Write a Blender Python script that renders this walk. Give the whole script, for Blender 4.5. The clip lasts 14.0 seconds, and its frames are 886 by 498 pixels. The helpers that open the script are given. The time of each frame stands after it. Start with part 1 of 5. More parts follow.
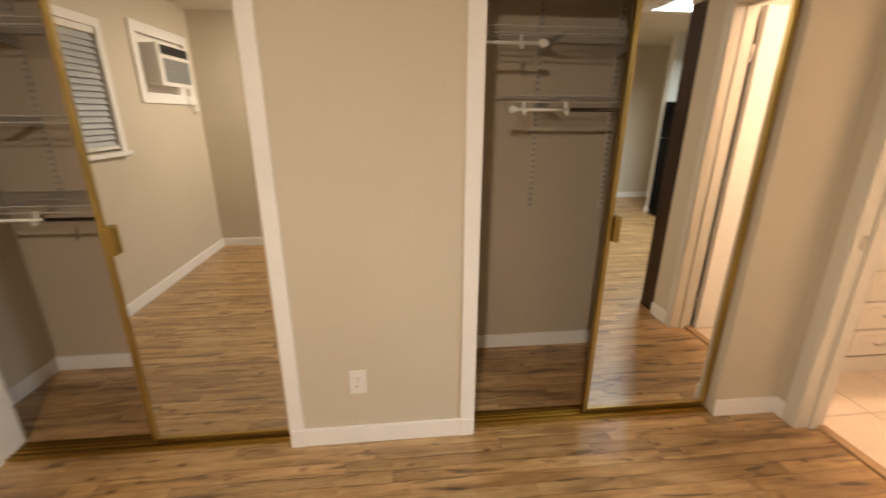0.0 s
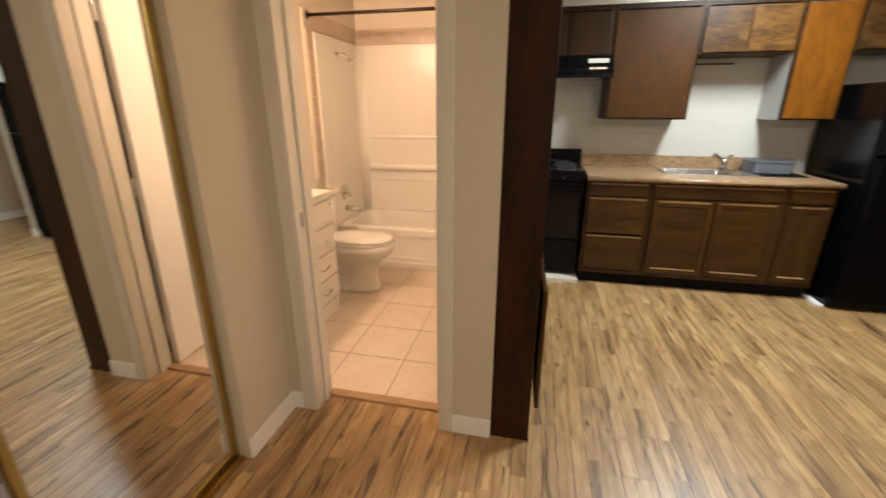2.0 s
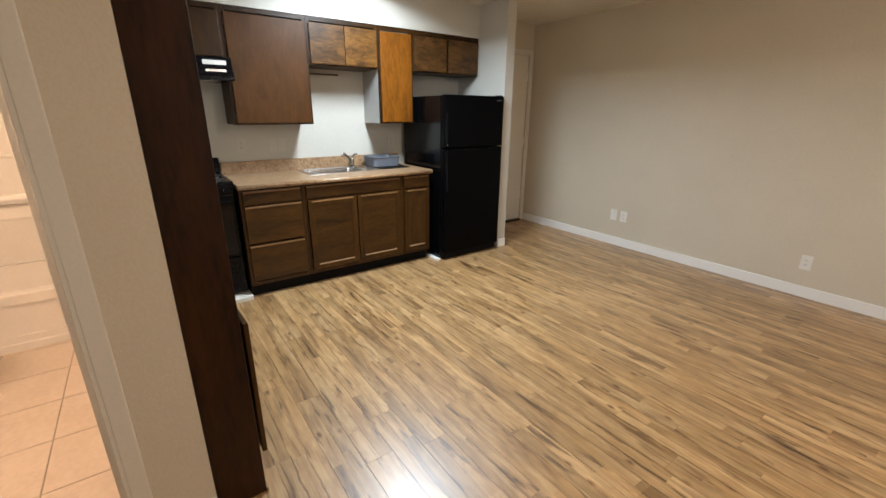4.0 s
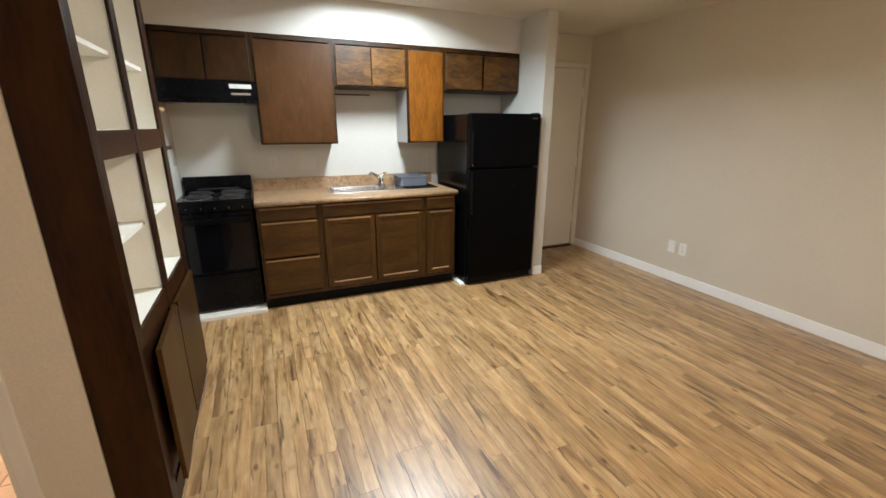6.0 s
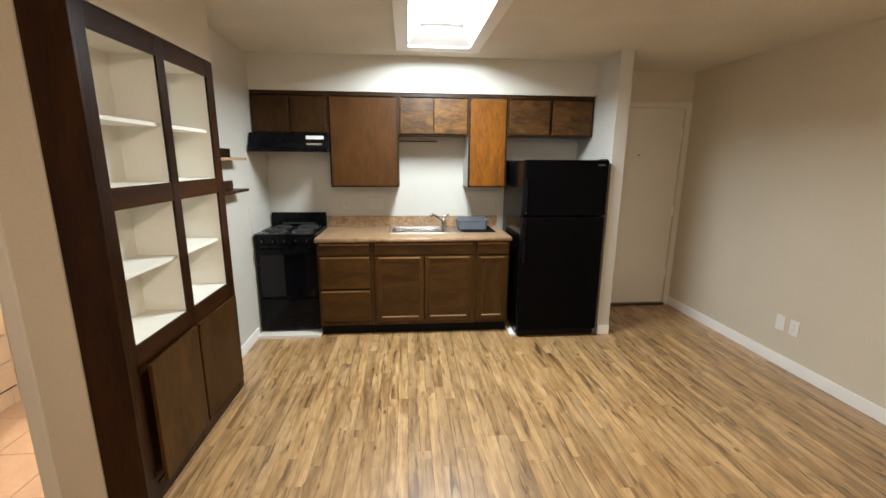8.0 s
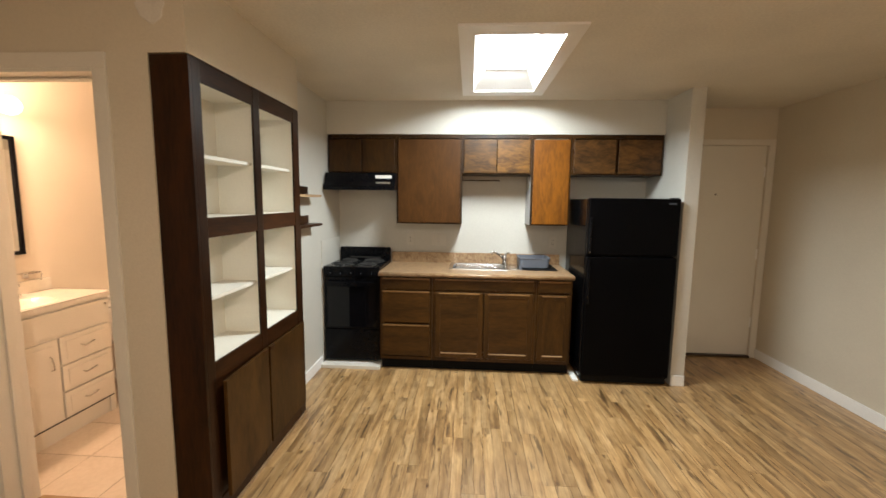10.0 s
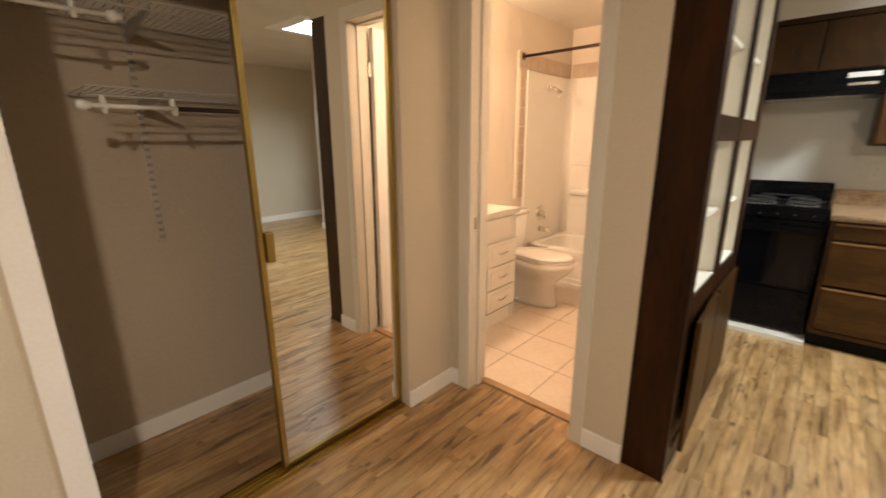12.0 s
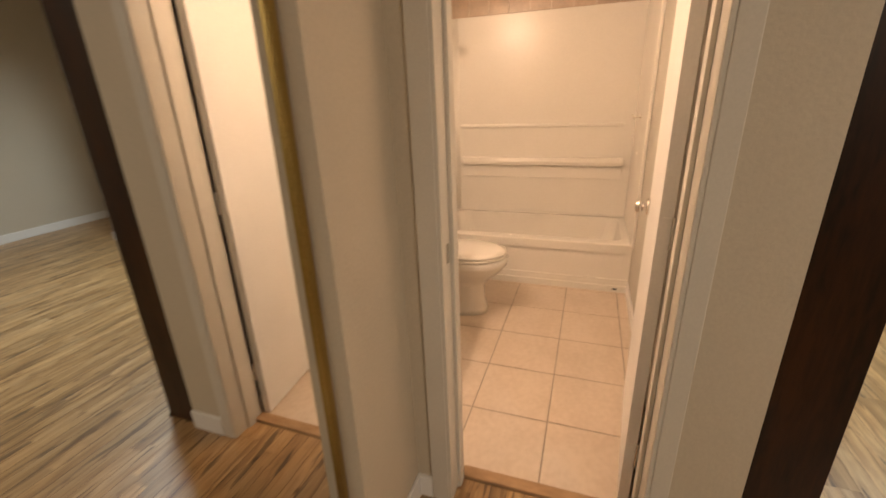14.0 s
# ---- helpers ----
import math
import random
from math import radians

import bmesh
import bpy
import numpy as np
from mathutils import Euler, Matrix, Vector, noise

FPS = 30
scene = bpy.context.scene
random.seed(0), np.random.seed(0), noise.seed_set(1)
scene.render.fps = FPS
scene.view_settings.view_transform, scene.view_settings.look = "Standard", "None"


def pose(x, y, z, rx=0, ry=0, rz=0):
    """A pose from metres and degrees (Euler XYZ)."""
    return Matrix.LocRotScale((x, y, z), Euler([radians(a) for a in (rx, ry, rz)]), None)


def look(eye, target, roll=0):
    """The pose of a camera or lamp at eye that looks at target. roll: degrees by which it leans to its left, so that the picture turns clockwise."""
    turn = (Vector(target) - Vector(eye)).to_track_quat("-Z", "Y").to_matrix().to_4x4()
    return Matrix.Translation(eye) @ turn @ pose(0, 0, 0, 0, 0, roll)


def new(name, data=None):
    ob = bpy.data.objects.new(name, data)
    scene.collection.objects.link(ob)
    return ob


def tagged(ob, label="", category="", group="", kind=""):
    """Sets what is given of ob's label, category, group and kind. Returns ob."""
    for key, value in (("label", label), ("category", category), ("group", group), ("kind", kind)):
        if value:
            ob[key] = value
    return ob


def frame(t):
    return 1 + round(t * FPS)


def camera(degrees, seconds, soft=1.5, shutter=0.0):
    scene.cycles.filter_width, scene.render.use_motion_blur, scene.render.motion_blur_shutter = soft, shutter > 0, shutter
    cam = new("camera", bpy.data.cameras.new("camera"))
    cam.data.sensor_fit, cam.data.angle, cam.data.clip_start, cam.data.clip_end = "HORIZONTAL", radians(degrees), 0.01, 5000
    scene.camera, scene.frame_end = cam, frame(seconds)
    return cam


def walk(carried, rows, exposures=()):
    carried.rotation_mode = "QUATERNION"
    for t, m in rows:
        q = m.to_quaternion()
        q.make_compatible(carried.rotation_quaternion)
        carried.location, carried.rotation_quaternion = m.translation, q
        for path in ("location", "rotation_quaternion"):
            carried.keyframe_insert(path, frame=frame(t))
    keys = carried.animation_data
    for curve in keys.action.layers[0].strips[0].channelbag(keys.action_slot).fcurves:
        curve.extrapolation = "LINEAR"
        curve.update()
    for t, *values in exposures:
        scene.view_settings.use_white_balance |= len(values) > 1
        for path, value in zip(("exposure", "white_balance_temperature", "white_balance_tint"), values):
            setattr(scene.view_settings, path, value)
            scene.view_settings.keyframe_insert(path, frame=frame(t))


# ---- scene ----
cam = camera(93.7, 14.0, 1.5, 0.33)
PATH = [
    (0, (0.155, 0.193, 1.463), (0.354, 2.086, 0.848), 0.2),
    (0.5, (0.239, 0.369, 1.425), (0.992, 2.115, 0.807), 0.8),
    (1, (0.346, 0.553, 1.433), (1.619, 1.959, 0.797), 0.7),
    (1.5, (0.439, 0.642, 1.438), (2.084, 1.579, 0.793), 0.5),
    (2, (0.542, 0.719, 1.408), (2.392, 1.124, 0.764), 0.0),
    (2.5, (0.6, 0.795, 1.405), (2.485, 0.634, 0.757), 0.2),
    (3, (0.651, 0.839, 1.4), (2.418, 0.158, 0.758), 0.7),
    (3.5, (0.656, 0.882, 1.415), (2.192, -0.232, 0.785), 0.5),
    (6, (0.525, 0.224, 1.466), (2.286, -0.537, 0.899), 0.1),
    (6.5, (0.549, 0.014, 1.487), (2.407, -0.501, 0.955), 0.3),
    (7, (0.504, -0.261, 1.527), (2.42, -0.564, 1.037), 0.1),
    (7.5, (0.436, -0.474, 1.571), (2.373, -0.687, 1.121), 0.3),
    (10, (0.371, -0.489, 1.542), (2.353, -0.364, 1.309), 0.7),
    (10.5, (0.44, -0.334, 1.449), (2.381, 0.084, 1.214), 0.7),
    (11, (0.423, -0.082, 1.376), (2.247, 0.677, 1.066), 0.7),
    (11.5, (0.409, 0.131, 1.358), (2.047, 1.203, 0.948), 0.2),
    (12, (0.42, 0.373, 1.369), (1.848, 1.679, 0.866), -0.4),
    (12.5, (0.442, 0.621, 1.393), (1.685, 2.079, 0.818), -1.7),
    (13, (0.507, 0.89, 1.387), (1.821, 2.268, 0.776), -2.4),
    (13.5, (0.677, 1.141, 1.36), (2.256, 2.186, 0.716), -3.5),
    (14, (1.016, 1.305, 1.391), (2.783, 1.937, 0.698), -2.3),
]
EXPOSURE = [(0, 0.1, 6500, 10), (0.5, -0.12, 6500, 10), (1, -0.17, 6500, 10), (1.5, -0.16, 6500, 10), (2, -0.3, 6400, 10), (3, -0.45, 6250, 10), (3.5, -0.3, 5900, 10), (6, -0.1, 6050, 10),
            (7.5, -0.08, 6150, 10), (10, -0.22, 6500, 10), (11, -0.3, 6600, 10), (11.5, -0.18, 6600, 10), (12, -0.12, 6550, 10), (12.5, -0.16, 6550, 10), (13, -0.38, 6550, 10), (13.5, -0.24, 6450, 10), (14, -0.53, 6300, 10)]
walk(cam, [(t, look(eye, target, roll)) for t, eye, target, roll in PATH], EXPOSURE)

# ---- light ----
world = bpy.data.worlds.new("dusk")
scene.world = world
world.use_nodes = True
sky = world.node_tree.nodes.new("ShaderNodeTexSky")
sky.sky_type, sky.sun_disc = "NISHITA", False
sky.sun_elevation, sky.sun_rotation = radians(4), radians(200)
world.node_tree.links.new(sky.outputs["Color"], world.node_tree.nodes["Background"].inputs["Color"])
world.node_tree.nodes["Background"].inputs["Strength"].default_value = 0.06


def lamp(name, kind, place, power, colour, size=0.1, size_y=None, turn=(0, 0, 0)):
    data = bpy.data.lights.new(name, kind)
    data.energy, data.color = power, colour
    if kind == "AREA":
        data.shape, data.size, data.size_y = "RECTANGLE", size, size_y or size
    else:
        data.shadow_soft_size = size
    ob = new(name, data)
    ob.matrix_world = pose(*place, *turn)
    return ob


lamp("ceiling_box_lamp", "AREA", (3.29, -0.745, 2.519), 86, (0.88, 0.97, 0.985), 0.70, 0.28)
# Hall lamp is out of view, placed from the shadows inside the closets.
lamp("hall_ceiling_lamp", "POINT", (-0.27, -0.82, 2.32), 130, (1.0, 0.832, 0.66), 0.06)
for gx, power in ((2.31, 43), (2.55, 24), (2.79, 4)):
    lamp("vanity_globe_lamp", "POINT", (gx, 2.30, 2.08), power, (1.0, 0.665, 0.45), 0.05)

# ---- materials ----


def material(name, colour, rough=0.6, metal=0.0, dark=None, scale=6.0, fine=90.0, amount=0.35, bump=0.08, stretch=(1, 1, 1), glow=0.0, spec=0.5, coat=0.0):
    """A surface with broad and fine variation of its colour, and fine relief."""
    m = bpy.data.materials.new(name)
    m.use_nodes = True
    nodes, links = m.node_tree.nodes, m.node_tree.links
    bsdf = nodes["Principled BSDF"]
    geo = nodes.new("ShaderNodeNewGeometry")
    mapping = nodes.new("ShaderNodeMapping")
    mapping.inputs["Scale"].default_value = stretch
    links.new(geo.outputs["Position"], mapping.inputs["Vector"])
    broad, grain = nodes.new("ShaderNodeTexNoise"), nodes.new("ShaderNodeTexNoise")
    for node, size, detail in ((broad, scale, 3.0), (grain, fine, 4.0)):
        node.inputs["Scale"].default_value, node.inputs["Detail"].default_value = size, detail
        links.new(mapping.outputs["Vector"], node.inputs["Vector"])
    both = nodes.new("ShaderNodeMath")
    both.operation = "MULTIPLY_ADD"
    both.inputs[1].default_value = 0.5
    links.new(grain.outputs["Fac"], both.inputs[0])
    half = nodes.new("ShaderNodeMath")
    half.operation = "MULTIPLY"
    half.inputs[1].default_value = 0.5
    links.new(broad.outputs["Fac"], half.inputs[0])
    links.new(half.outputs[0], both.inputs[2])
    ramp = nodes.new("ShaderNodeValToRGB")
    low = dark or [c * (1 - amount) for c in colour]
    ramp.color_ramp.elements[0].position, ramp.color_ramp.elements[1].position = 0.36, 0.62
    ramp.color_ramp.elements[0].color, ramp.color_ramp.elements[1].color = (*low, 1), (*colour, 1)
    links.new(both.outputs[0], ramp.inputs["Fac"])
    links.new(ramp.outputs["Color"], bsdf.inputs["Base Color"])
    relief = nodes.new("ShaderNodeBump")
    relief.inputs["Strength"].default_value, relief.inputs["Distance"].default_value = bump, 0.004
    links.new(grain.outputs["Fac"], relief.inputs["Height"])
    links.new(relief.outputs["Normal"], bsdf.inputs["Normal"])
    wear = nodes.new("ShaderNodeMapRange")
    wear.inputs["To Min"].default_value, wear.inputs["To Max"].default_value = max(0.02, rough - 0.06), min(1, rough + 0.06)
    links.new(broad.outputs["Fac"], wear.inputs["Value"])
    links.new(wear.outputs["Result"], bsdf.inputs["Roughness"])
    bsdf.inputs["Metallic"].default_value, bsdf.inputs["Specular IOR Level"].default_value = metal, spec
    bsdf.inputs["Coat Weight"].default_value = coat
    if glow:
        bsdf.inputs["Emission Color"].default_value, bsdf.inputs["Emission Strength"].default_value = (*colour, 1), glow
    return m


def wood(name, light, dark, axis="z", rough=0.38, streak=9.0, coat=0.1, spec=0.4, curl=0.6):
    """Stained wood with long grain along one axis, each piece shifted and toned by its own random number."""
    m = bpy.data.materials.new(name)
    m.use_nodes = True
    nodes, links = m.node_tree.nodes, m.node_tree.links
    bsdf = nodes["Principled BSDF"]
    geo, info = nodes.new("ShaderNodeNewGeometry"), nodes.new("ShaderNodeObjectInfo")
    shift = nodes.new("ShaderNodeVectorMath")
    shift.operation = "MULTIPLY_ADD"
    shift.inputs[0].default_value = (7.3, 5.1, 3.7)
    links.new(info.outputs["Random"], shift.inputs[1])
    links.new(geo.outputs["Position"], shift.inputs[2])
    mapping = nodes.new("ShaderNodeMapping")
    mapping.inputs["Scale"].default_value = {"x": (2.0, streak, streak), "y": (streak, 2.0, streak), "z": (streak, streak, 2.0)}[axis]
    links.new(shift.outputs["Vector"], mapping.inputs["Vector"])
    broad, grain = nodes.new("ShaderNodeTexNoise"), nodes.new("ShaderNodeTexNoise")
    for node, size, detail, bend in ((broad, 1.0, 4.0, curl), (grain, 7.0, 5.0, curl / 2)):
        node.inputs["Scale"].default_value, node.inputs["Detail"].default_value, node.inputs["Distortion"].default_value = size, detail, bend
        links.new(mapping.outputs["Vector"], node.inputs["Vector"])
    mix = nodes.new("ShaderNodeMix")
    mix.data_type = "FLOAT"
    mix.inputs["Factor"].default_value = 0.42
    links.new(broad.outputs["Fac"], mix.inputs["A"])
    links.new(grain.outputs["Fac"], mix.inputs["B"])
    ramp = nodes.new("ShaderNodeValToRGB")
    ramp.color_ramp.elements[0].position, ramp.color_ramp.elements[1].position = 0.37, 0.63
    ramp.color_ramp.elements[0].color, ramp.color_ramp.elements[1].color = (*dark, 1), (*light, 1)
    links.new(mix.outputs["Result"], ramp.inputs["Fac"])
    tone = nodes.new("ShaderNodeMapRange")
    tone.inputs["To Min"].default_value, tone.inputs["To Max"].default_value = 0.82, 1.15
    links.new(info.outputs["Random"], tone.inputs["Value"])
    hue = nodes.new("ShaderNodeHueSaturation")
    links.new(tone.outputs["Result"], hue.inputs["Value"])
    links.new(ramp.outputs["Color"], hue.inputs["Color"])
    links.new(hue.outputs["Color"], bsdf.inputs["Base Color"])
    relief = nodes.new("ShaderNodeBump")
    relief.inputs["Strength"].default_value, relief.inputs["Distance"].default_value = 0.12, 0.002
    links.new(grain.outputs["Fac"], relief.inputs["Height"])
    links.new(relief.outputs["Normal"], bsdf.inputs["Normal"])
    bsdf.inputs["Specular IOR Level"].default_value = spec
    bsdf.inputs["Roughness"].default_value, bsdf.inputs["Coat Weight"].default_value, bsdf.inputs["Coat Roughness"].default_value = rough, coat, 0.3
    return m


def plank_material():
    """Rustic laminate: pale honey boards with grey-brown cracks and knots running along x."""
    m = bpy.data.materials.new("laminate_plank")
    m.use_nodes = True
    nodes, links = m.node_tree.nodes, m.node_tree.links
    bsdf = nodes["Principled BSDF"]
    geo, info = nodes.new("ShaderNodeNewGeometry"), nodes.new("ShaderNodeObjectInfo")
    shift = nodes.new("ShaderNodeVectorMath")
    shift.operation = "MULTIPLY_ADD"
    shift.inputs[0].default_value = (9.7, 6.3, 0.0)
    links.new(info.outputs["Random"], shift.inputs[1])
    links.new(geo.outputs["Position"], shift.inputs[2])

    def maths(kind, a, b=0.0, c=0.0):
        node = nodes.new("ShaderNodeMath")
        node.operation = kind
        for socket, value in zip(node.inputs, (a, b, c)):
            if isinstance(value, float):
                socket.default_value = value
            else:
                links.new(value, socket)
        return node.outputs[0]

    # each board is printed with two ragged strips, broken into lengths of their own tone
    wobble = nodes.new("ShaderNodeTexNoise")
    wobble.inputs["Scale"].default_value, wobble.inputs["Detail"].default_value = 1.0, 3.0
    spread = nodes.new("ShaderNodeMapping")
    spread.inputs["Scale"].default_value = (9.0, 14.0, 1.0)
    links.new(geo.outputs["Position"], spread.inputs["Vector"])
    links.new(spread.outputs["Vector"], wobble.inputs["Vector"])
    split = nodes.new("ShaderNodeSeparateXYZ")
    links.new(geo.outputs["Position"], split.inputs[0])
    bent = maths("MULTIPLY_ADD", maths("SUBTRACT", wobble.outputs["Fac"], 0.5), 0.34, maths("MULTIPLY", maths("ADD", split.outputs["Y"], 3.394), 15.748))
    strip = maths("FLOOR", bent)
    first = nodes.new("ShaderNodeTexWhiteNoise")
    first.noise_dimensions = "1D"
    links.new(strip, first.inputs["W"])
    length = maths("FLOOR", maths("ADD", maths("MULTIPLY", split.outputs["X"], 0.9), maths("MULTIPLY", first.outputs["Value"], 7.0)))
    pair = nodes.new("ShaderNodeCombineXYZ")
    links.new(strip, pair.inputs[0])
    links.new(length, pair.inputs[1])
    own = nodes.new("ShaderNodeTexWhiteNoise")
    own.noise_dimensions = "2D"
    links.new(pair.outputs[0], own.inputs["Vector"])
    moved = nodes.new("ShaderNodeVectorMath")
    moved.operation = "MULTIPLY_ADD"
    moved.inputs[1].default_value = (8.0, 8.0, 0.0)
    links.new(own.outputs["Color"], moved.inputs[0])
    links.new(shift.outputs["Vector"], moved.inputs[2])
    rim = maths("ABSOLUTE", maths("SUBTRACT", maths("FRACT", bent), 0.5))

    def streaks(scale, size, detail, bend):
        mapping, node = nodes.new("ShaderNodeMapping"), nodes.new("ShaderNodeTexNoise")
        mapping.inputs["Scale"].default_value = scale
        links.new(moved.outputs["Vector"], mapping.inputs["Vector"])
        node.inputs["Scale"].default_value, node.inputs["Detail"].default_value, node.inputs["Distortion"].default_value = size, detail, bend
        links.new(mapping.outputs["Vector"], node.inputs["Vector"])
        return node.outputs["Fac"]

    def ramped(value, stops):
        ramp = nodes.new("ShaderNodeValToRGB")
        while len(ramp.color_ramp.elements) < len(stops):
            ramp.color_ramp.elements.new(0.5)
        for element, (at, colour) in zip(ramp.color_ramp.elements, stops):
            element.position, element.color = at, (*colour, 1)
        links.new(value, ramp.inputs["Fac"])
        return ramp.outputs["Color"]

    def mixed(blend, factor, a, b):
        node = nodes.new("ShaderNodeMix")
        node.data_type, node.blend_type = "RGBA", blend
        if isinstance(factor, float):
            node.inputs["Factor"].default_value = factor
        else:
            links.new(factor, node.inputs["Factor"])
        links.new(a, node.inputs[6])
        links.new(b, node.inputs[7])
        return node.outputs[2]

    base = ramped(streaks((1.0, 9, 1), 1.6, 4, 0.6), [(0.30, (0.355, 0.202, 0.077)), (0.46, (0.505, 0.304, 0.125)), (0.66, (0.620, 0.408, 0.196))])
    fine = ramped(streaks((2.4, 75, 1), 1.5, 4, 0.2), [(0.30, (0.58, 0.54, 0.50)), (0.60, (1, 1, 1))])
    crack = ramped(streaks((2.6, 20, 1), 1.3, 7, 0.7), [(0.31, (0.33, 0.31, 0.30)), (0.365, (0.66, 0.63, 0.61)), (0.41, (1, 1, 1))])
    smudge = ramped(streaks((1.6, 12, 1), 1.2, 7, 0.5), [(0.34, (0.58, 0.53, 0.49)), (0.47, (1, 1, 1))])
    mottle = ramped(streaks((9.0, 26, 1), 1.0, 5, 0.4), [(0.36, (0.78, 0.74, 0.70)), (0.58, (1, 1, 1))])
    # ragged dark lines where two strips meet, in some stretches only
    broken = streaks((1.2, 5, 1), 1.0, 2, 0.5)
    line = ramped(maths("ADD", rim, maths("MULTIPLY", maths("SUBTRACT", broken, 0.5), 0.32)), [(0.455, (1, 1, 1)), (0.51, (0.56, 0.49, 0.42))])
    # small round knots
    cells = nodes.new("ShaderNodeTexVoronoi")
    cells.inputs["Scale"].default_value = 1.0
    stretch = nodes.new("ShaderNodeMapping")
    stretch.inputs["Scale"].default_value = (4.5, 9.0, 0.0)
    links.new(moved.outputs["Vector"], stretch.inputs["Vector"])
    links.new(stretch.outputs["Vector"], cells.inputs["Vector"])
    knot = ramped(cells.outputs["Distance"], [(0.05, (0.36, 0.27, 0.20)), (0.10, (0.80, 0.74, 0.68)), (0.15, (1, 1, 1))])
    tone = nodes.new("ShaderNodeMapRange")
    tone.inputs["To Min"].default_value, tone.inputs["To Max"].default_value = 0.80, 1.13
    links.new(own.outputs["Value"], tone.inputs["Value"])
    colour = mixed("MULTIPLY", 0.5, mixed("MULTIPLY", 1.0, mixed("MULTIPLY", 1.0, mixed("MULTIPLY", 1.0, mixed("MULTIPLY", 1.0, mixed("MULTIPLY", 0.8, base, mottle), smudge), crack), line), knot), fine)
    hue = nodes.new("ShaderNodeHueSaturation")
    links.new(tone.outputs["Result"], hue.inputs["Value"])
    links.new(colour, hue.inputs["Color"])
    links.new(hue.outputs["Color"], bsdf.inputs["Base Color"])
    relief = nodes.new("ShaderNodeBump")
    relief.inputs["Strength"].default_value, relief.inputs["Distance"].default_value = 0.10, 0.0015
    links.new(fine, relief.inputs["Height"])
    links.new(relief.outputs["Normal"], bsdf.inputs["Normal"])
    bsdf.inputs["Roughness"].default_value = 0.37
    bsdf.inputs["Specular IOR Level"].default_value = 0.9
    bsdf.inputs["Coat Weight"].default_value, bsdf.inputs["Coat Roughness"].default_value = 0.30, 0.21
    return m


def glassy(name, colour, rough, metal):
    m = bpy.data.materials.new(name)
    m.use_nodes = True
    bsdf = m.node_tree.nodes["Principled BSDF"]
    bsdf.inputs["Base Color"].default_value, bsdf.inputs["Roughness"].default_value, bsdf.inputs["Metallic"].default_value = (*colour, 1), rough, metal
    return m


WALL = material("beige_wall_paint", (0.64, 0.573, 0.458), 0.62, scale=1.6, fine=110, amount=0.08, bump=0.22)
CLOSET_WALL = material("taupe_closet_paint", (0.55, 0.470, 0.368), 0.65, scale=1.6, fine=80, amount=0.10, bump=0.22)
BATH_WALL = material("warm_cream_wall_paint", (0.75, 0.665, 0.555), 0.5, scale=1.6, fine=160, amount=0.06, bump=0.08)
CASING = material("cream_casing_paint", (0.73, 0.69, 0.61), 0.42, scale=2, fine=140, amount=0.07, bump=0.06)
PAN = material("aluminium_drip_pan", (0.42, 0.42, 0.42), 0.25, 0.9, scale=20, fine=120, amount=0.3, bump=0.02)
MELAMINE = material("grey_melamine", (0.46, 0.45, 0.43), 0.5, scale=3, fine=120, amount=0.08)
KITCHEN_WALL = material("cream_wall_paint", (0.595, 0.572, 0.512), 0.55, scale=1.6, fine=80, amount=0.08, bump=0.25)
CEILING = material("ceiling_paint", (0.75, 0.70, 0.605), 0.8, scale=2.0, fine=70, amount=0.14, bump=0.5)
TRIM = material("white_trim_paint", (0.90, 0.885, 0.86), 0.36, scale=3, fine=120, amount=0.07, bump=0.05)
PATCH = material("pale_wall_filler", (0.72, 0.68, 0.61), 0.7, scale=20, fine=120, amount=0.12, bump=0.3)
PAINTED_PLATE = material("painted_wall_plate", (0.63, 0.60, 0.535), 0.45, scale=8, fine=200, amount=0.05, bump=0.02)
PLASTIC = material("white_plastic", (0.80, 0.78, 0.73), 0.32, scale=8, fine=200, amount=0.05, bump=0.02)
NOOK = material("cream_shelf_paint", (0.86, 0.83, 0.74), 0.45, scale=2.5, fine=120, amount=0.07, bump=0.06)
CASE = wood("dark_stained_oak", (0.038, 0.0128, 0.0036), (0.010, 0.0040, 0.0015), "z", 0.34, 11, 0.0, 0.22)
CASE_X = wood("dark_stained_oak_rail", (0.050, 0.0175, 0.005), (0.018, 0.0068, 0.0024), "x", 0.36, 14, 0.0, 0.15)
CAB = wood("walnut_stained_wood", (0.070, 0.0295, 0.0046), (0.028, 0.011, 0.0019), "z", 0.38, 9, 0.0, 0.25)
CAB_DARK = wood("dark_walnut_wood", (0.046, 0.019, 0.0034), (0.014, 0.0056, 0.0013), "z", 0.40, 6, 0.0, 0.22)
CAB_RED = wood("reddish_walnut_wood", (0.088, 0.034, 0.0070), (0.056, 0.0212, 0.0044), "z", 0.42, 7, 0.0, 0.20, 1.4)
CAB_Y = wood("drawer_wood", (0.067, 0.028, 0.0043), (0.028, 0.011, 0.0019), "y", 0.38, 10, 0.0, 0.25)
BURL = wood("burled_honey_wood", (0.145, 0.064, 0.0115), (0.040, 0.0165, 0.0038), "y", 0.40, 7, 0.0, 0.28, 2.6)
AMBER = wood("amber_stained_wood", (0.235, 0.080, 0.0046), (0.115, 0.036, 0.0026), "z", 0.38, 8, 0.0, 0.3, 0.9)
# Lighter tone stands in for the highlight on drawer and door tops.
HONEY = wood("honey_edge_highlight", (0.27, 0.145, 0.050), (0.14, 0.070, 0.022), "y", 0.4, 6, 0.1, 0.4)
RAW = wood("bare_wood_and_edge_shine", (0.46, 0.30, 0.16), (0.30, 0.18, 0.09), "y", 0.6, 6, 0.0)
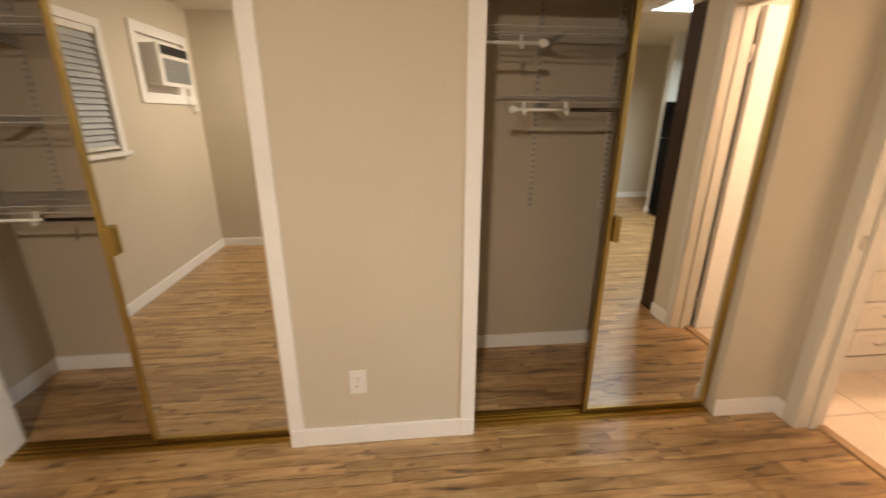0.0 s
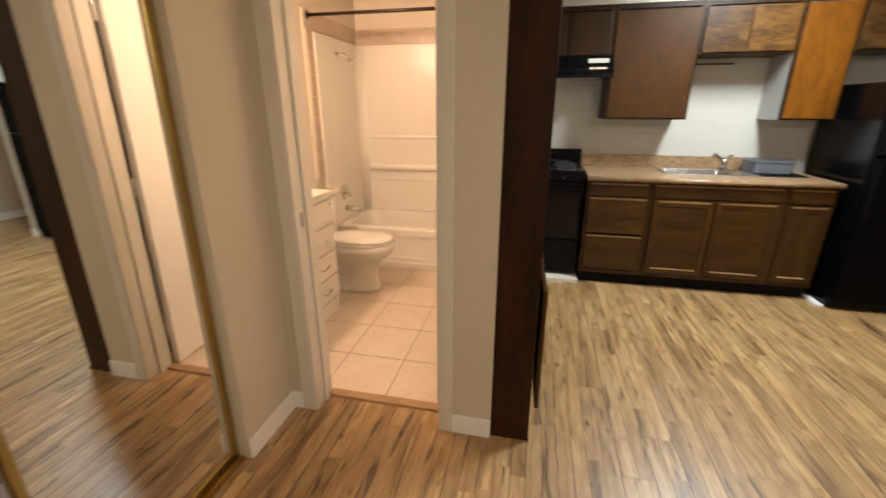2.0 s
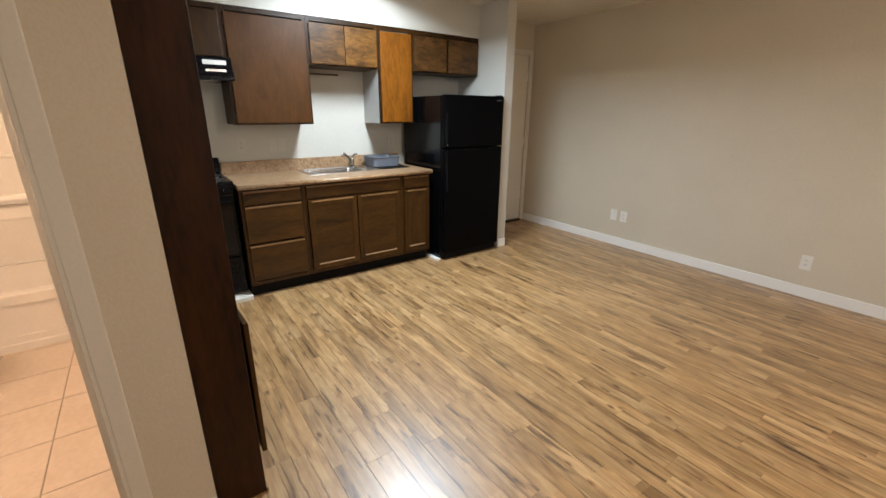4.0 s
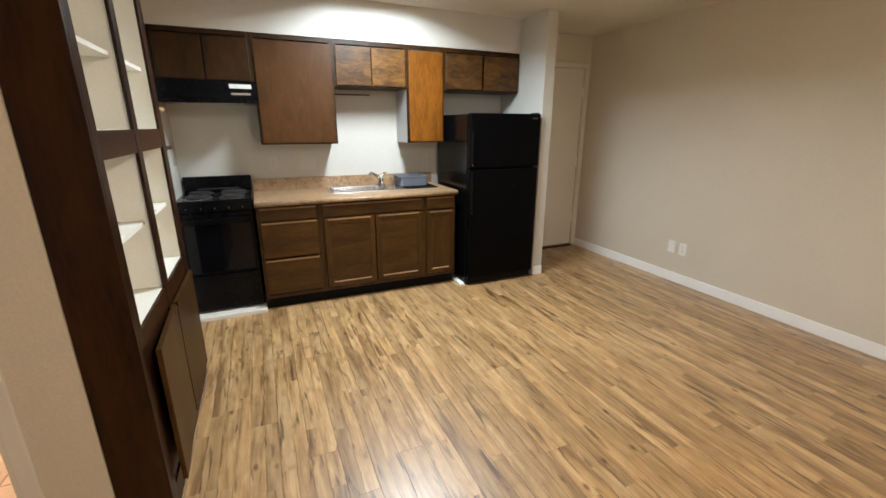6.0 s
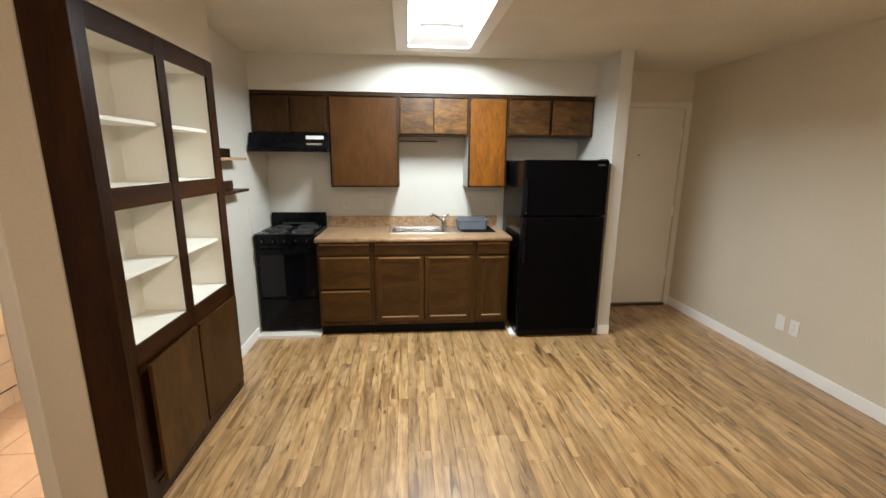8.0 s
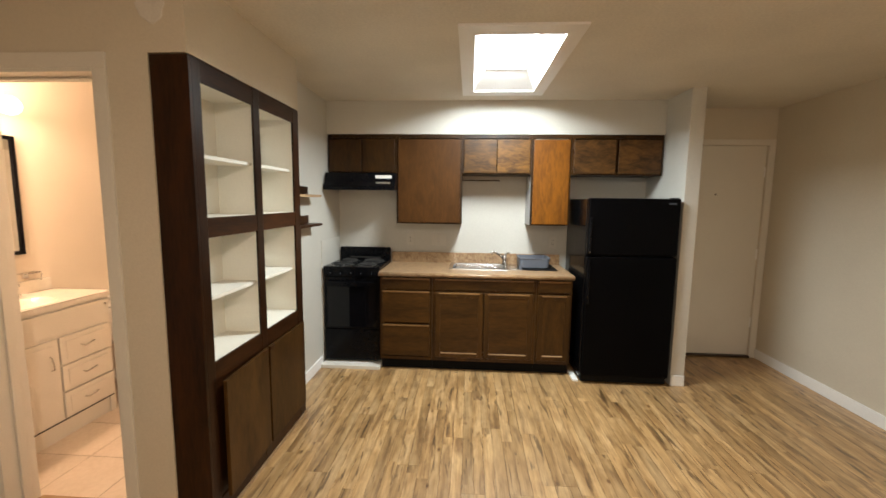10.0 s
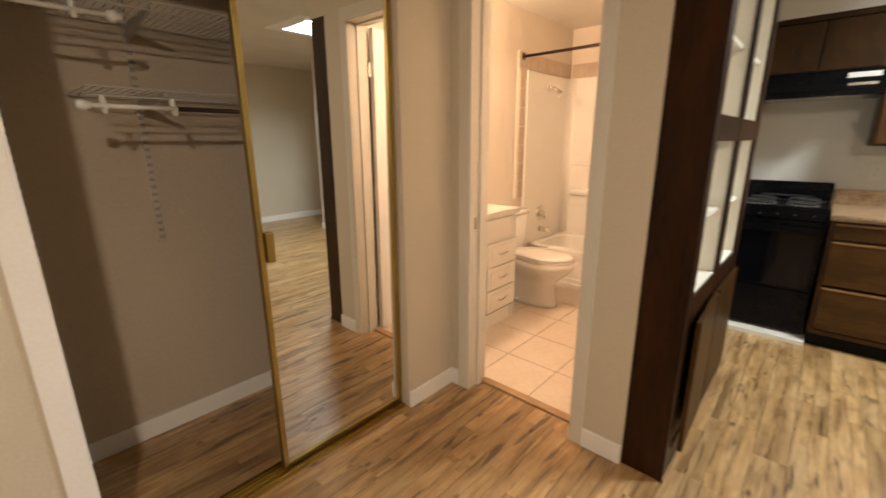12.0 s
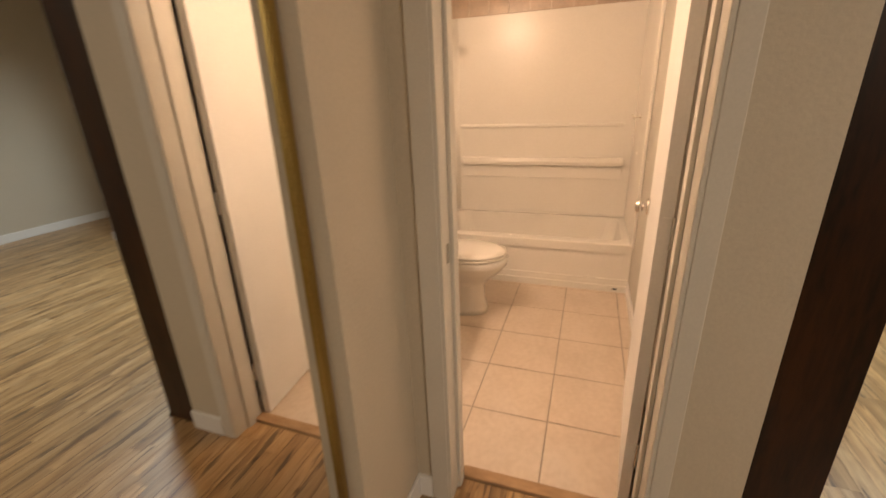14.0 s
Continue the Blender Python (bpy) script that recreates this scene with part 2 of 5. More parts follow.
DOOR_BROWN = wood("brown_stained_panel", (0.074, 0.034, 0.0085), (0.034, 0.0148, 0.004), "z", 0.42, 9, 0.0, 0.14)
PLANK = plank_material()
UNDERLAY = material("floor_joint", (0.05, 0.032, 0.02), 0.9, fine=30)
TILE = material("beige_floor_tile", (0.74, 0.63, 0.52), 0.32, dark=(0.66, 0.55, 0.44), scale=5, fine=40, bump=0.05)
GROUT = material("tile_grout", (0.50, 0.41, 0.32), 0.9, fine=120)
WALL_TILE = material("tan_wall_tile", (0.60, 0.48, 0.37), 0.3, scale=9, fine=60, amount=0.18, bump=0.04)
ACRYLIC = material("white_tub_acrylic", (0.86, 0.83, 0.77), 0.25, scale=2, fine=60, amount=0.04, bump=0.015, spec=0.35)
PORCELAIN = material("white_porcelain", (0.82, 0.79, 0.73), 0.10, scale=3, fine=60, amount=0.03, bump=0.008, coat=0.5)
MARBLE = material("cultured_marble", (0.80, 0.75, 0.66), 0.2, scale=5, fine=30, amount=0.10, bump=0.01)
VANITY = material("white_cabinet_paint", (0.78, 0.73, 0.64), 0.35, scale=3, fine=120, amount=0.05, bump=0.04)
GOLD = material("brushed_gold_metal", (0.50, 0.36, 0.12), 0.36, 1.0, scale=4, fine=200, amount=0.25, bump=0.04)
CHROME = material("chrome", (0.72, 0.70, 0.67), 0.12, 1.0, scale=6, fine=120, amount=0.10, bump=0.01)
STEEL = material("stainless_steel", (0.74, 0.74, 0.74), 0.24, 1.0, scale=4, fine=220, amount=0.12, bump=0.03)
BRONZE = material("dark_bronze_metal", (0.075, 0.050, 0.035), 0.35, 0.8, scale=5, fine=120, bump=0.02)
BLACK = material("black_enamel", (0.004, 0.004, 0.005), 0.20, scale=3, fine=60, amount=0.3, bump=0.01, spec=0.14)
FRIDGE = material("black_textured_steel", (0.002, 0.002, 0.0025), 0.30, scale=3, fine=260, amount=0.3, bump=0.05, spec=0.06)
FRIDGE_SIDE = material("glossy_black_steel", (0.003, 0.003, 0.0035), 0.16, scale=3, fine=220, amount=0.3, bump=0.03, spec=0.30)
BADGE = material("dark_grey_badge", (0.06, 0.065, 0.075), 0.4, scale=6, fine=120, amount=0.15, bump=0.03)
RUBBER = material("black_rubber", (0.007, 0.007, 0.007), 0.75, fine=80, bump=0.05, spec=0.12)
SMOKED = glassy("smoked_oven_glass", (0.003, 0.003, 0.004), 0.05, 0.0)
MIRROR = glassy("silvered_mirror", (0.80, 0.81, 0.79), 0.012, 1.0)
LAMINATE = material("speckled_tan_laminate", (0.42, 0.275, 0.150), 0.30, dark=(0.20, 0.108, 0.050), scale=24, fine=62, bump=0.02)
GREY = material("grey_plastic", (0.135, 0.15, 0.18), 0.45, scale=6, fine=120, amount=0.15, bump=0.03)
WIRE = material("white_coated_wire", (0.48, 0.46, 0.43), 0.4, fine=80, amount=0.1, bump=0.02)
STANDARD = material("grey_slotted_steel", (0.58, 0.53, 0.46), 0.45, 0.0, fine=90, amount=0.2, bump=0.03)
NOTCH = material("shaded_notch", (0.32, 0.275, 0.22), 0.7, fine=60)
SLAT = material("pale_blind_slat", (0.46, 0.48, 0.50), 0.5, fine=60, amount=0.06, bump=0.03)
AC_GRILLE = material("grey_ac_grille", (0.26, 0.26, 0.25), 0.6, fine=100, amount=0.2)
SLOT = material("dark_slot", (0.02, 0.018, 0.016), 0.8, fine=60)
DIFFUSER = material("lit_diffuser", (0.93, 0.97, 1.0), 0.5, glow=9.0, amount=0.02)
GLOBE = material("lit_globe", (1.0, 0.80, 0.55), 0.4, glow=14.0, amount=0.02)
# Glow set high for the bright reflection on the hall floor.
DOME = material("lit_dome", (1.0, 0.85, 0.66), 0.4, glow=12.0, amount=0.02)
SMOKED.node_tree.nodes["Principled BSDF"].inputs["Specular IOR Level"].default_value = 0.3
PANE = glassy("window_glass", (0.85, 0.9, 0.92), 0.03, 0.0)
PANE.node_tree.nodes["Principled BSDF"].inputs["Transmission Weight"].default_value = 1.0

# ---- builders ----


def box(bm, x0, x1, y0, y1, z0, z1, bevel=0.0):
    """Adds a box to bm; with a bevel its edges are rounded."""
    made = bmesh.ops.create_cube(bm, size=1)["verts"]
    for v in made:
        v.co = Vector(((x0 + x1) / 2 + v.co.x * (x1 - x0), (y0 + y1) / 2 + v.co.y * (y1 - y0), (z0 + z1) / 2 + v.co.z * (z1 - z0)))
    if bevel:
        edges = {e for v in made for e in v.link_edges}
        bmesh.ops.bevel(bm, geom=list(edges), offset=bevel, segments=2, affect="EDGES", profile=0.6)
    return bm


def boxes(*rows, bevel=0.0):
    bm = bmesh.new()
    for row in rows:
        box(bm, *row, bevel=bevel)
    return bm


def rod(bm, a, b, r, n=12, r2=None):
    """Adds a round bar from a to b."""
    a, b = Vector(a), Vector(b)
    made = bmesh.ops.create_cone(bm, cap_ends=True, segments=n, radius1=r, radius2=r if r2 is None else r2, depth=(b - a).length)["verts"]
    bmesh.ops.transform(bm, matrix=Matrix.Translation((a + b) / 2) @ (b - a).to_track_quat("Z", "Y").to_matrix().to_4x4(), verts=made)
    return bm


def tube(points, r, n=8, bm=None):
    """A bent pipe through the points, with balls in its elbows."""
    bm = bm or bmesh.new()
    for a, b in zip(points, points[1:]):
        rod(bm, a, b, r, n)
    for p in points[1:-1]:
        ball(bm, p, r, n)
    return bm


def ball(bm, place, r, n=12, flat=1.0):
    made = bmesh.ops.create_uvsphere(bm, u_segments=n, v_segments=max(6, n // 2), radius=r)["verts"]
    bmesh.ops.transform(bm, matrix=Matrix.Translation(place) @ Matrix.Diagonal((1, 1, flat, 1)), verts=made)
    return bm


def loft(rings, n=28, caps=True, power=2.0):
    """A closed skin over rings of (z, x, y, half width, half depth), each a rounded oval."""
    bm, rows = bmesh.new(), []
    for z, cx, cy, rx, ry in rings:
        row = []
        for k in range(n):
            a = 2 * math.pi * k / n
            c, s = math.cos(a), math.sin(a)
            row.append(bm.verts.new((cx + rx * math.copysign(abs(c) ** (2 / power), c), cy + ry * math.copysign(abs(s) ** (2 / power), s), z)))
        rows.append(row)
    for low, high in zip(rows, rows[1:]):
        for k in range(n):
            bm.faces.new((low[k], low[(k + 1) % n], high[(k + 1) % n], high[k]))
    if caps:
        bm.faces.new(rows[0][::-1])
        bm.faces.new(rows[-1])
    return bm


def mesh_of(name, bm, mat, offset=(0, 0, 0), smooth=False):
    if any(offset):
        bmesh.ops.translate(bm, verts=bm.verts, vec=[-c for c in offset])
    bmesh.ops.recalc_face_normals(bm, faces=bm.faces)
    data = bpy.data.meshes.new(name)
    bm.to_mesh(data)
    bm.free()
    data.materials.append(mat)
    if smooth:
        data.polygons.foreach_set("use_smooth", [True] * len(data.polygons))
    return data


BASE = {}


def thing(name, place, label, category, group="", kind=""):
    """An Empty at the base of a thing, that parents its parts."""
    ob = new(name)
    ob.location, ob.empty_display_size = place, 0.05
    BASE[ob.name] = Vector(place)
    return tagged(ob, label, category, group, kind)


def part(name, bm, mat, parent, label="", smooth=False):
    """One mesh under a thing or under a part; bm is in world places."""
    base = BASE[parent.name]
    ob = new(name, mesh_of(name, bm, mat, base, smooth))
    ob.parent = parent
    BASE[ob.name] = base
    return tagged(ob, label)


def single(name, bm, mat, label, category, group="", kind="", smooth=False):
    """A thing of one mesh."""
    ob = new(name, mesh_of(name, bm, mat, (0, 0, 0), smooth))
    BASE[ob.name] = Vector((0, 0, 0))
    return tagged(ob, label, category, group, kind)


def structure(name, bm, mat, label, category):
    return single(name, bm, mat, label, category, kind="structure")

# ---- structure ----
TOP = 2.445
for name, row, label in (("wall_closet_west", (-1.91, -1.61, 1.81, 1.945, 0, TOP), "beige wall end beside the closet opening"),
                         ("wall_closet_header_west", (-1.61, -0.37, 1.81, 1.945, 2.10, TOP), "beige wall above the closet opening"),
                         ("wall_closet_pier", (-0.37, 0.47, 1.81, 1.945, 0, TOP), "plain beige wall pier between two closet openings"),
                         ("wall_closet_header_east", (0.47, 1.72, 1.81, 1.945, 2.10, TOP), "beige wall above the closet opening"),
                         ("wall_closet_east", (1.72, 2.06, 1.81, 1.945, 0, TOP), "narrow beige wall between closet and bathroom doorway")):
    structure(name, boxes(row), WALL, label, "wall")
structure("wall_west", boxes((-2.03, -1.91, 0.90, 2.69, 0, TOP), (-2.03, -1.91, 0.14, 0.90, 0, 1.20), (-2.03, -1.91, 0.14, 0.90, 2.03, TOP), (-2.03, -1.91, -0.34, 0.14, 0, TOP),
                             (-2.03, -1.91, -1.12, -0.34, 0, 1.63), (-2.03, -1.91, -1.12, -0.34, 2.09, TOP), (-2.03, -1.91, -1.435, -1.12, 0, TOP)), WALL, "beige outer wall with a window and a cooler opening", "wall")
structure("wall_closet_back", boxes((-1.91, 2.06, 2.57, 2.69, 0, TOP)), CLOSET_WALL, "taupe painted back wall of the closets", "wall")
structure("wall_bath_west", boxes((2.06, 2.20, 0.835, 1.06, 0, TOP), (2.06, 2.20, 1.06, 1.69, 2.065, TOP), (2.06, 2.20, 1.69, 2.69, 0, TOP)), WALL, "beige wall with the bathroom doorway", "wall")
structure("wall_bath_north", boxes((2.20, 4.84, 2.50, 2.69, 0, TOP)), BATH_WALL, "warm beige bathroom wall behind the vanity", "wall")
structure("wall_bath_east", boxes((4.72, 4.84, 0.97, 2.50, 0, TOP)), BATH_WALL, "beige bathroom wall at the tub", "wall")
structure("wall_bath_south", boxes((2.20, 3.16, 0.905, 0.97, 0, TOP), (3.16, 4.84, 0.86, 0.97, 0, TOP)), KITCHEN_WALL, "cream wall between kitchen and bathroom", "wall")
structure("wall_over_bookcase", boxes((2.06, 3.16, 0.668, 0.835, 2.125, TOP), (2.20, 3.16, 0.835, 0.905, 2.125, TOP)), WALL, "beige wall box above the bookcase", "wall")
structure("wall_kitchen", boxes((4.62, 4.74, -2.215, 0.86, 0, TOP)), KITCHEN_WALL, "cream kitchen wall behind the counter", "wall")
structure("wall_entry", boxes((4.62, 4.74, -2.42, -2.215, 0, TOP), (4.62, 4.74, -3.33, -2.42, 2.10, TOP), (4.62, 4.74, -3.51, -3.33, 0, TOP)), WALL, "beige wall round the entry door", "wall")
structure("wall_south", boxes((-0.90, 4.62, -3.51, -3.394, 0, TOP)), WALL, "long plain beige living room wall", "wall")
structure("wall_partition", boxes((-1.91, -0.90, -1.435, -1.315, 0, TOP)), WALL, "plain beige wall of the sleeping corner", "wall")
structure("wall_living_west", boxes((-1.02, -0.90, -3.51, -1.435, 0, TOP)), WALL, "plain beige wall", "wall")
structure("wall_stub", boxes((3.866, 4.62, -2.325, -2.215, 0, TOP)), KITCHEN_WALL, "short cream wall beside the refrigerator", "wall")
structure("soffit", boxes((4.275, 4.62, -2.215, 0.86, 2.145, TOP)), KITCHEN_WALL, "cream soffit above the kitchen cabinets", "soffit")
structure("ceiling", boxes((-2.03, 2.74, -3.51, 2.69, TOP, 2.75), (3.93, 4.84, -3.51, 2.69, TOP, 2.75), (2.74, 3.93, -3.51, -0.99, TOP, 2.75), (2.74, 3.93, -0.50, 2.69, TOP, 2.75)),
          CEILING, "off-white lightly textured ceiling", "ceiling")
structure("subfloor", boxes((-2.03, 4.84, -3.51, 2.69, -0.10, -0.012)), UNDERLAY, "dark underlay below the planks", "floor")


def lining():
    """The tapered box above the ceiling opening."""
    bm = bmesh.new()
    low = [bm.verts.new(p) for p in ((2.74, -0.99, TOP), (3.93, -0.99, TOP), (3.93, -0.50, TOP), (2.74, -0.50, TOP))]
    high = [bm.verts.new(p) for p in ((2.93, -0.890, 2.528), (3.65, -0.890, 2.528), (3.65, -0.600, 2.528), (2.93, -0.600, 2.528))]
    for k in range(4):
        bm.faces.new((low[k], low[(k + 1) % 4], high[(k + 1) % 4], high[k]))
    return bm


light_box = thing("ceiling_light_box", (3.335, -0.745, TOP), "recessed white ceiling light box with a bright diffuser", "ceiling light")
part("lining", lining(), TRIM, light_box, "white tapered lining")
part("diffuser", boxes((2.91, 3.67, -0.905, -0.585, 2.528, 2.538)), DIFFUSER, light_box, "glowing white diffuser panel")
for row in ((2.62, 4.05, -0.50, -0.41), (2.62, 4.05, -1.08, -0.99), (2.62, 2.74, -0.99, -0.50), (3.93, 4.05, -0.99, -0.50)):
    part("trim_board", boxes((*row, TOP - 0.014, TOP - 0.001)), TRIM, light_box)

# Fixture is unseen and assumed; its rim is added to dim the upper walls.
hall_light = thing("unseen_hall_fixture", (-0.27, -0.82, TOP), "unseen ceiling light, assumed flush, with a rim added to dim the upper walls", "ceiling light")
part("base", rod(bmesh.new(), (-0.27, -0.82, TOP - 0.02), (-0.27, -0.82, TOP), 0.15, 32), PLASTIC, hall_light)
part("rim", loft([(2.304, -0.27, -0.82, 0.150, 0.150), (2.425, -0.27, -0.82, 0.155, 0.155), (2.425, -0.27, -0.82, 0.150, 0.150), (2.306, -0.27, -0.82, 0.145, 0.145), (2.304, -0.27, -0.82, 0.150, 0.150)], 36, False), PLASTIC, hall_light, "added opaque rim that keeps light off the upper walls")
dome = part("dome", ball(bmesh.new(), (-0.27, -0.82, 2.312), 0.140, 24, 0.4), DOME, hall_light, "assumed glowing frosted dome of the unseen light", True)
dome.visible_shadow = False


def baseboard(name, x0, x1, y0, y1, h=0.092):
    bm = boxes((x0, x1, y0, y1, 0, h), bevel=0.004)
    return structure(name, bm, TRIM, "white painted baseboard along the wall", "baseboard")


B = 0.014
for row in ((-0.31, 0.41, 1.81 - B, 1.81), (1.72, 2.06 - B, 1.81 - B, 1.81), (2.06 - B, 2.06, 0.835, 1.01),
            (2.06 - B, 2.062, 1.752, 1.81), (3.17, 4.02, 0.86 - B, 0.86), (3.866 - B, 3.866, -2.325, -2.215), (-0.90, 4.62, -3.394, -3.394 + B),
            (-1.91, -0.90, -1.315, -1.315 + B), (-1.91, -1.91 + B, -1.30, 1.81), (-1.91, 2.06, 2.57 - B, 2.57), (-1.91, -1.91 + B, 1.945, 2.556), (-0.90, -0.90 + B, -3.38, -1.435),
            (-1.90, -1.67, 1.81 - B, 1.81)):
    baseboard("baseboard", *row)


def trim(name, label, *rows, mat=TRIM):
    return structure(name, boxes(*rows, bevel=0.003), mat, label, "trim")


# casings of the closet openings and linings of their jambs
C = 0.012
for x0, x1 in ((-1.61, -0.37), (0.47, 1.72)):
    rows = [(x0 - 0.06, x0, 1.81 - C, 1.81, 0, 2.10), (x0 - 0.06, x1 + 0.06, 1.81 - C, 1.81, 2.10, 2.16)]
    jambs = [(x0 - 0.001, x0 + 0.006, 1.80, 1.947, 0, 2.10)]
    blocks = [(x0 - 0.062, x0 - 0.001, 1.81 - B - 0.003, 1.809, 0, 0.092)]
    if x1 < 1:
        rows.append((x1, x1 + 0.06, 1.81 - C, 1.81, 0, 2.10))
        jambs.append((x1 - 0.006, x1 + 0.001, 1.80, 1.947, 0, 2.10))
        blocks.append((x1 + 0.001, x1 + 0.062, 1.81 - B - 0.003, 1.809, 0, 0.092))
    trim("closet_casing", "white painted casing round the closet opening", *rows)
    trim("closet_jamb", "white painted jamb lining of the closet", *jambs)
    trim("plinth", "white base block under the casing", *blocks)
# bathroom doorway
trim("bathroom_casing", "white painted casing of the bathroom doorway", (2.06 - C, 2.06, 1.01, 1.06, 0, 2.065), (2.06 - C, 2.06, 1.69, 1.752, 0, 2.065), (2.06 - C, 2.06, 1.01, 1.752, 2.065, 2.127), mat=CASING)
trim("bathroom_jamb", "white painted door jamb with a stop strip", (2.05, 2.205, 1.058, 1.072, 0, 2.065), (2.05, 2.205, 1.678, 1.692, 0, 2.065), (2.05, 2.205, 1.072, 1.678, 2.05, 2.066),
     (2.12, 2.16, 1.665, 1.678, 0, 2.05), (2.12, 2.16, 1.072, 1.084, 0, 2.05), (2.12, 2.16, 1.084, 1.665, 2.038, 2.05), mat=CASING)
structure("threshold", boxes((2.165, 2.215, 1.072, 1.678, -0.01, 0.011), bevel=0.004), RAW, "pale wooden threshold strip at the bathroom floor", "threshold")
# entry
trim("entry_casing", "cream painted casing of the entry door", (4.606, 4.62, -3.39, -3.33, 0, 2.10), (4.606, 4.62, -2.42, -2.36, 0, 2.10), (4.606, 4.62, -3.39, -2.36, 2.10, 2.155), mat=CASING)
structure("entry_threshold", boxes((4.59, 4.66, -3.33, -2.42, 0, 0.02), bevel=0.004), BRONZE, "dark metal threshold below the entry door", "threshold")


def filler_patch():
    """An uneven round of pale filler on the wall."""
    bm, ring = bmesh.new(), []
    for k in range(28):
        a = 2 * math.pi * k / 28
        r = 0.060 + 0.005 * math.sin(3 * a + 0.7) + 0.003 * math.sin(7 * a)
        ring.append((0.807 + r * math.cos(a), 2.300 + r * math.sin(a)))
    back = [bm.verts.new((2.0598, y, z)) for y, z in ring]
    front = [bm.verts.new((2.0572, 0.807 + (y - 0.807) * 0.93, 2.30 + (z - 2.30) * 0.93)) for y, z in ring]
    bm.faces.new(front)
    for k in range(28):
        bm.faces.new((back[k], back[(k + 1) % 28], front[(k + 1) % 28], front[k]))
    return bm


structure("wall_patch", filler_patch(), PATCH, "pale round patch of filler on the wall", "wall patch")

# ---- closets ----


def mirror_door(x0, x1, y, pull_x, lean=0.0):
    """A sliding mirrored closet door in a gilt frame; it leans out at the top by some degrees."""
    door = thing("sliding_mirror_door", ((x0 + x1) / 2, y, 0.0), "sliding mirrored closet door in a thin brushed gold frame", "closet door", "closet doors")
    part("mirror_pane", boxes((x0 + 0.006, x1 - 0.006, y, y + 0.006, 0.035, 2.035)), MIRROR, door, "clear silvered mirror")
    for a, b in ((x0, x0 + 0.021), (x1 - 0.021, x1)):
        part("stile", boxes((a, b, y - 0.011, y + 0.014, 0.022, 2.045), bevel=0.003), GOLD, door)
    for a, b in ((0.022, 0.045), (2.02, 2.045)):
        part("rail", boxes((x0 + 0.021, x1 - 0.021, y - 0.009, y + 0.012, a, b), bevel=0.003), GOLD, door)
    if pull_x is not None:
        grip = part("pull", boxes((pull_x - 0.015, pull_x + 0.015, y - 0.026, y - 0.0005, 0.935, 1.050), bevel=0.004), GOLD, door, "raised gold finger pull")
        part("groove", boxes((pull_x - 0.003, pull_x + 0.003, y - 0.0275, y - 0.0255, 0.945, 1.040)), GOLD, grip)
    door.rotation_euler = (radians(lean), 0, 0)
    return door


mirror_door(1.048, 1.714, 1.872, 1.086, 0.45)
mirror_door(1.060, 1.712, 1.903, None, 0.45)
mirror_door(-1.004, -0.378, 1.872, -0.966)
mirror_door(-0.992, -0.380, 1.903, None)
for x0, x1 in ((-1.604, -0.376), (0.476, 1.714)):
    track = thing("door_track", ((x0 + x1) / 2, 1.885, 0.0), "grooved brushed gold floor track of the closet doors", "door track", "closet tracks")
    part("plate", boxes((x0, x1, 1.835, 1.935, 0.0, 0.005)), GOLD, track)
    for y in (1.838, 1.862, 1.889, 1.912, 1.932):
        part("ridge", boxes((x0, x1, y - 0.0015, y + 0.0015, 0.005, 0.019)), GOLD, track)
    head = thing("head_track", ((x0 + x1) / 2, 1.885, 2.10), "brushed gold head track above the closet doors", "door track", "closet tracks")
    part("channel", boxes((x0, x1, 1.830, 1.834, 2.030, 2.10), (x0, x1, 1.834, 1.94, 2.092, 2.0995), (x0, x1, 1.936, 1.94, 2.03, 2.092)), GOLD, head)


def outlet(name, place, normal, label, switch=False, blank=False, mat=PLASTIC):
    """A wall plate with its sockets or its switch. normal: +x, -x, +y or -y as (axis, sign)."""
    axis, sign = normal
    ob = thing(name, place, label, "outlet" if not switch else "switch", "wall plates")

    def flat(u, v, half_u, half_v, d0, d1, bevel=0.0):
        x, y, z = place
        if axis == "y":
            a, b = sorted((y + sign * d0, y + sign * d1))
            return boxes((x + u - half_u, x + u + half_u, a, b, z + v - half_v, z + v + half_v), bevel=bevel)
        a, b = sorted((x + sign * d0, x + sign * d1))
        return boxes((a, b, y + u - half_u, y + u + half_u, z + v - half_v, z + v + half_v), bevel=bevel)

    part("plate", flat(0, 0, 0.037, 0.059, -0.0008, 0.006, 0.002), mat, ob)
    if blank:
        part("jack", flat(0, 0, 0.008, 0.008, 0.006, 0.009), mat, ob)
    elif switch:
        part("toggle", flat(0, 0.004, 0.005, 0.012, 0.006, 0.016), mat, ob)
    else:
        for v in (0.020, -0.020):
            socket = part("socket", flat(0, v, 0.017, 0.014, 0.006, 0.0085, 0.001), mat, ob)
            for u in (-0.006, 0.006):
                part("slot", flat(u, v + 0.002, 0.0012, 0.005, 0.0085, 0.0089), SLOT, socket)
    part("screw", flat(0, 0, 0.0022, 0.0022, 0.006, 0.0072), STEEL, ob)
    return ob


outlet("wall_outlet", (-0.055, 1.81, 0.325), ("y", -1), "white double wall outlet low on the closet pier")
outlet("wall_outlet", (3.232, -3.394, 0.340), ("y", 1), "white cable plate low on the long wall", blank=True)
outlet("wall_outlet", (3.112, -3.394, 0.338), ("y", 1), "white double wall outlet beside the cable plate")
outlet("wall_outlet", (1.490, -3.394, 0.288), ("y", 1), "white double wall outlet low on the long wall")
outlet("wall_outlet", (4.62, 0.120, 1.139), ("x", -1), "cream double wall outlet above the counter", mat=PAINTED_PLATE)
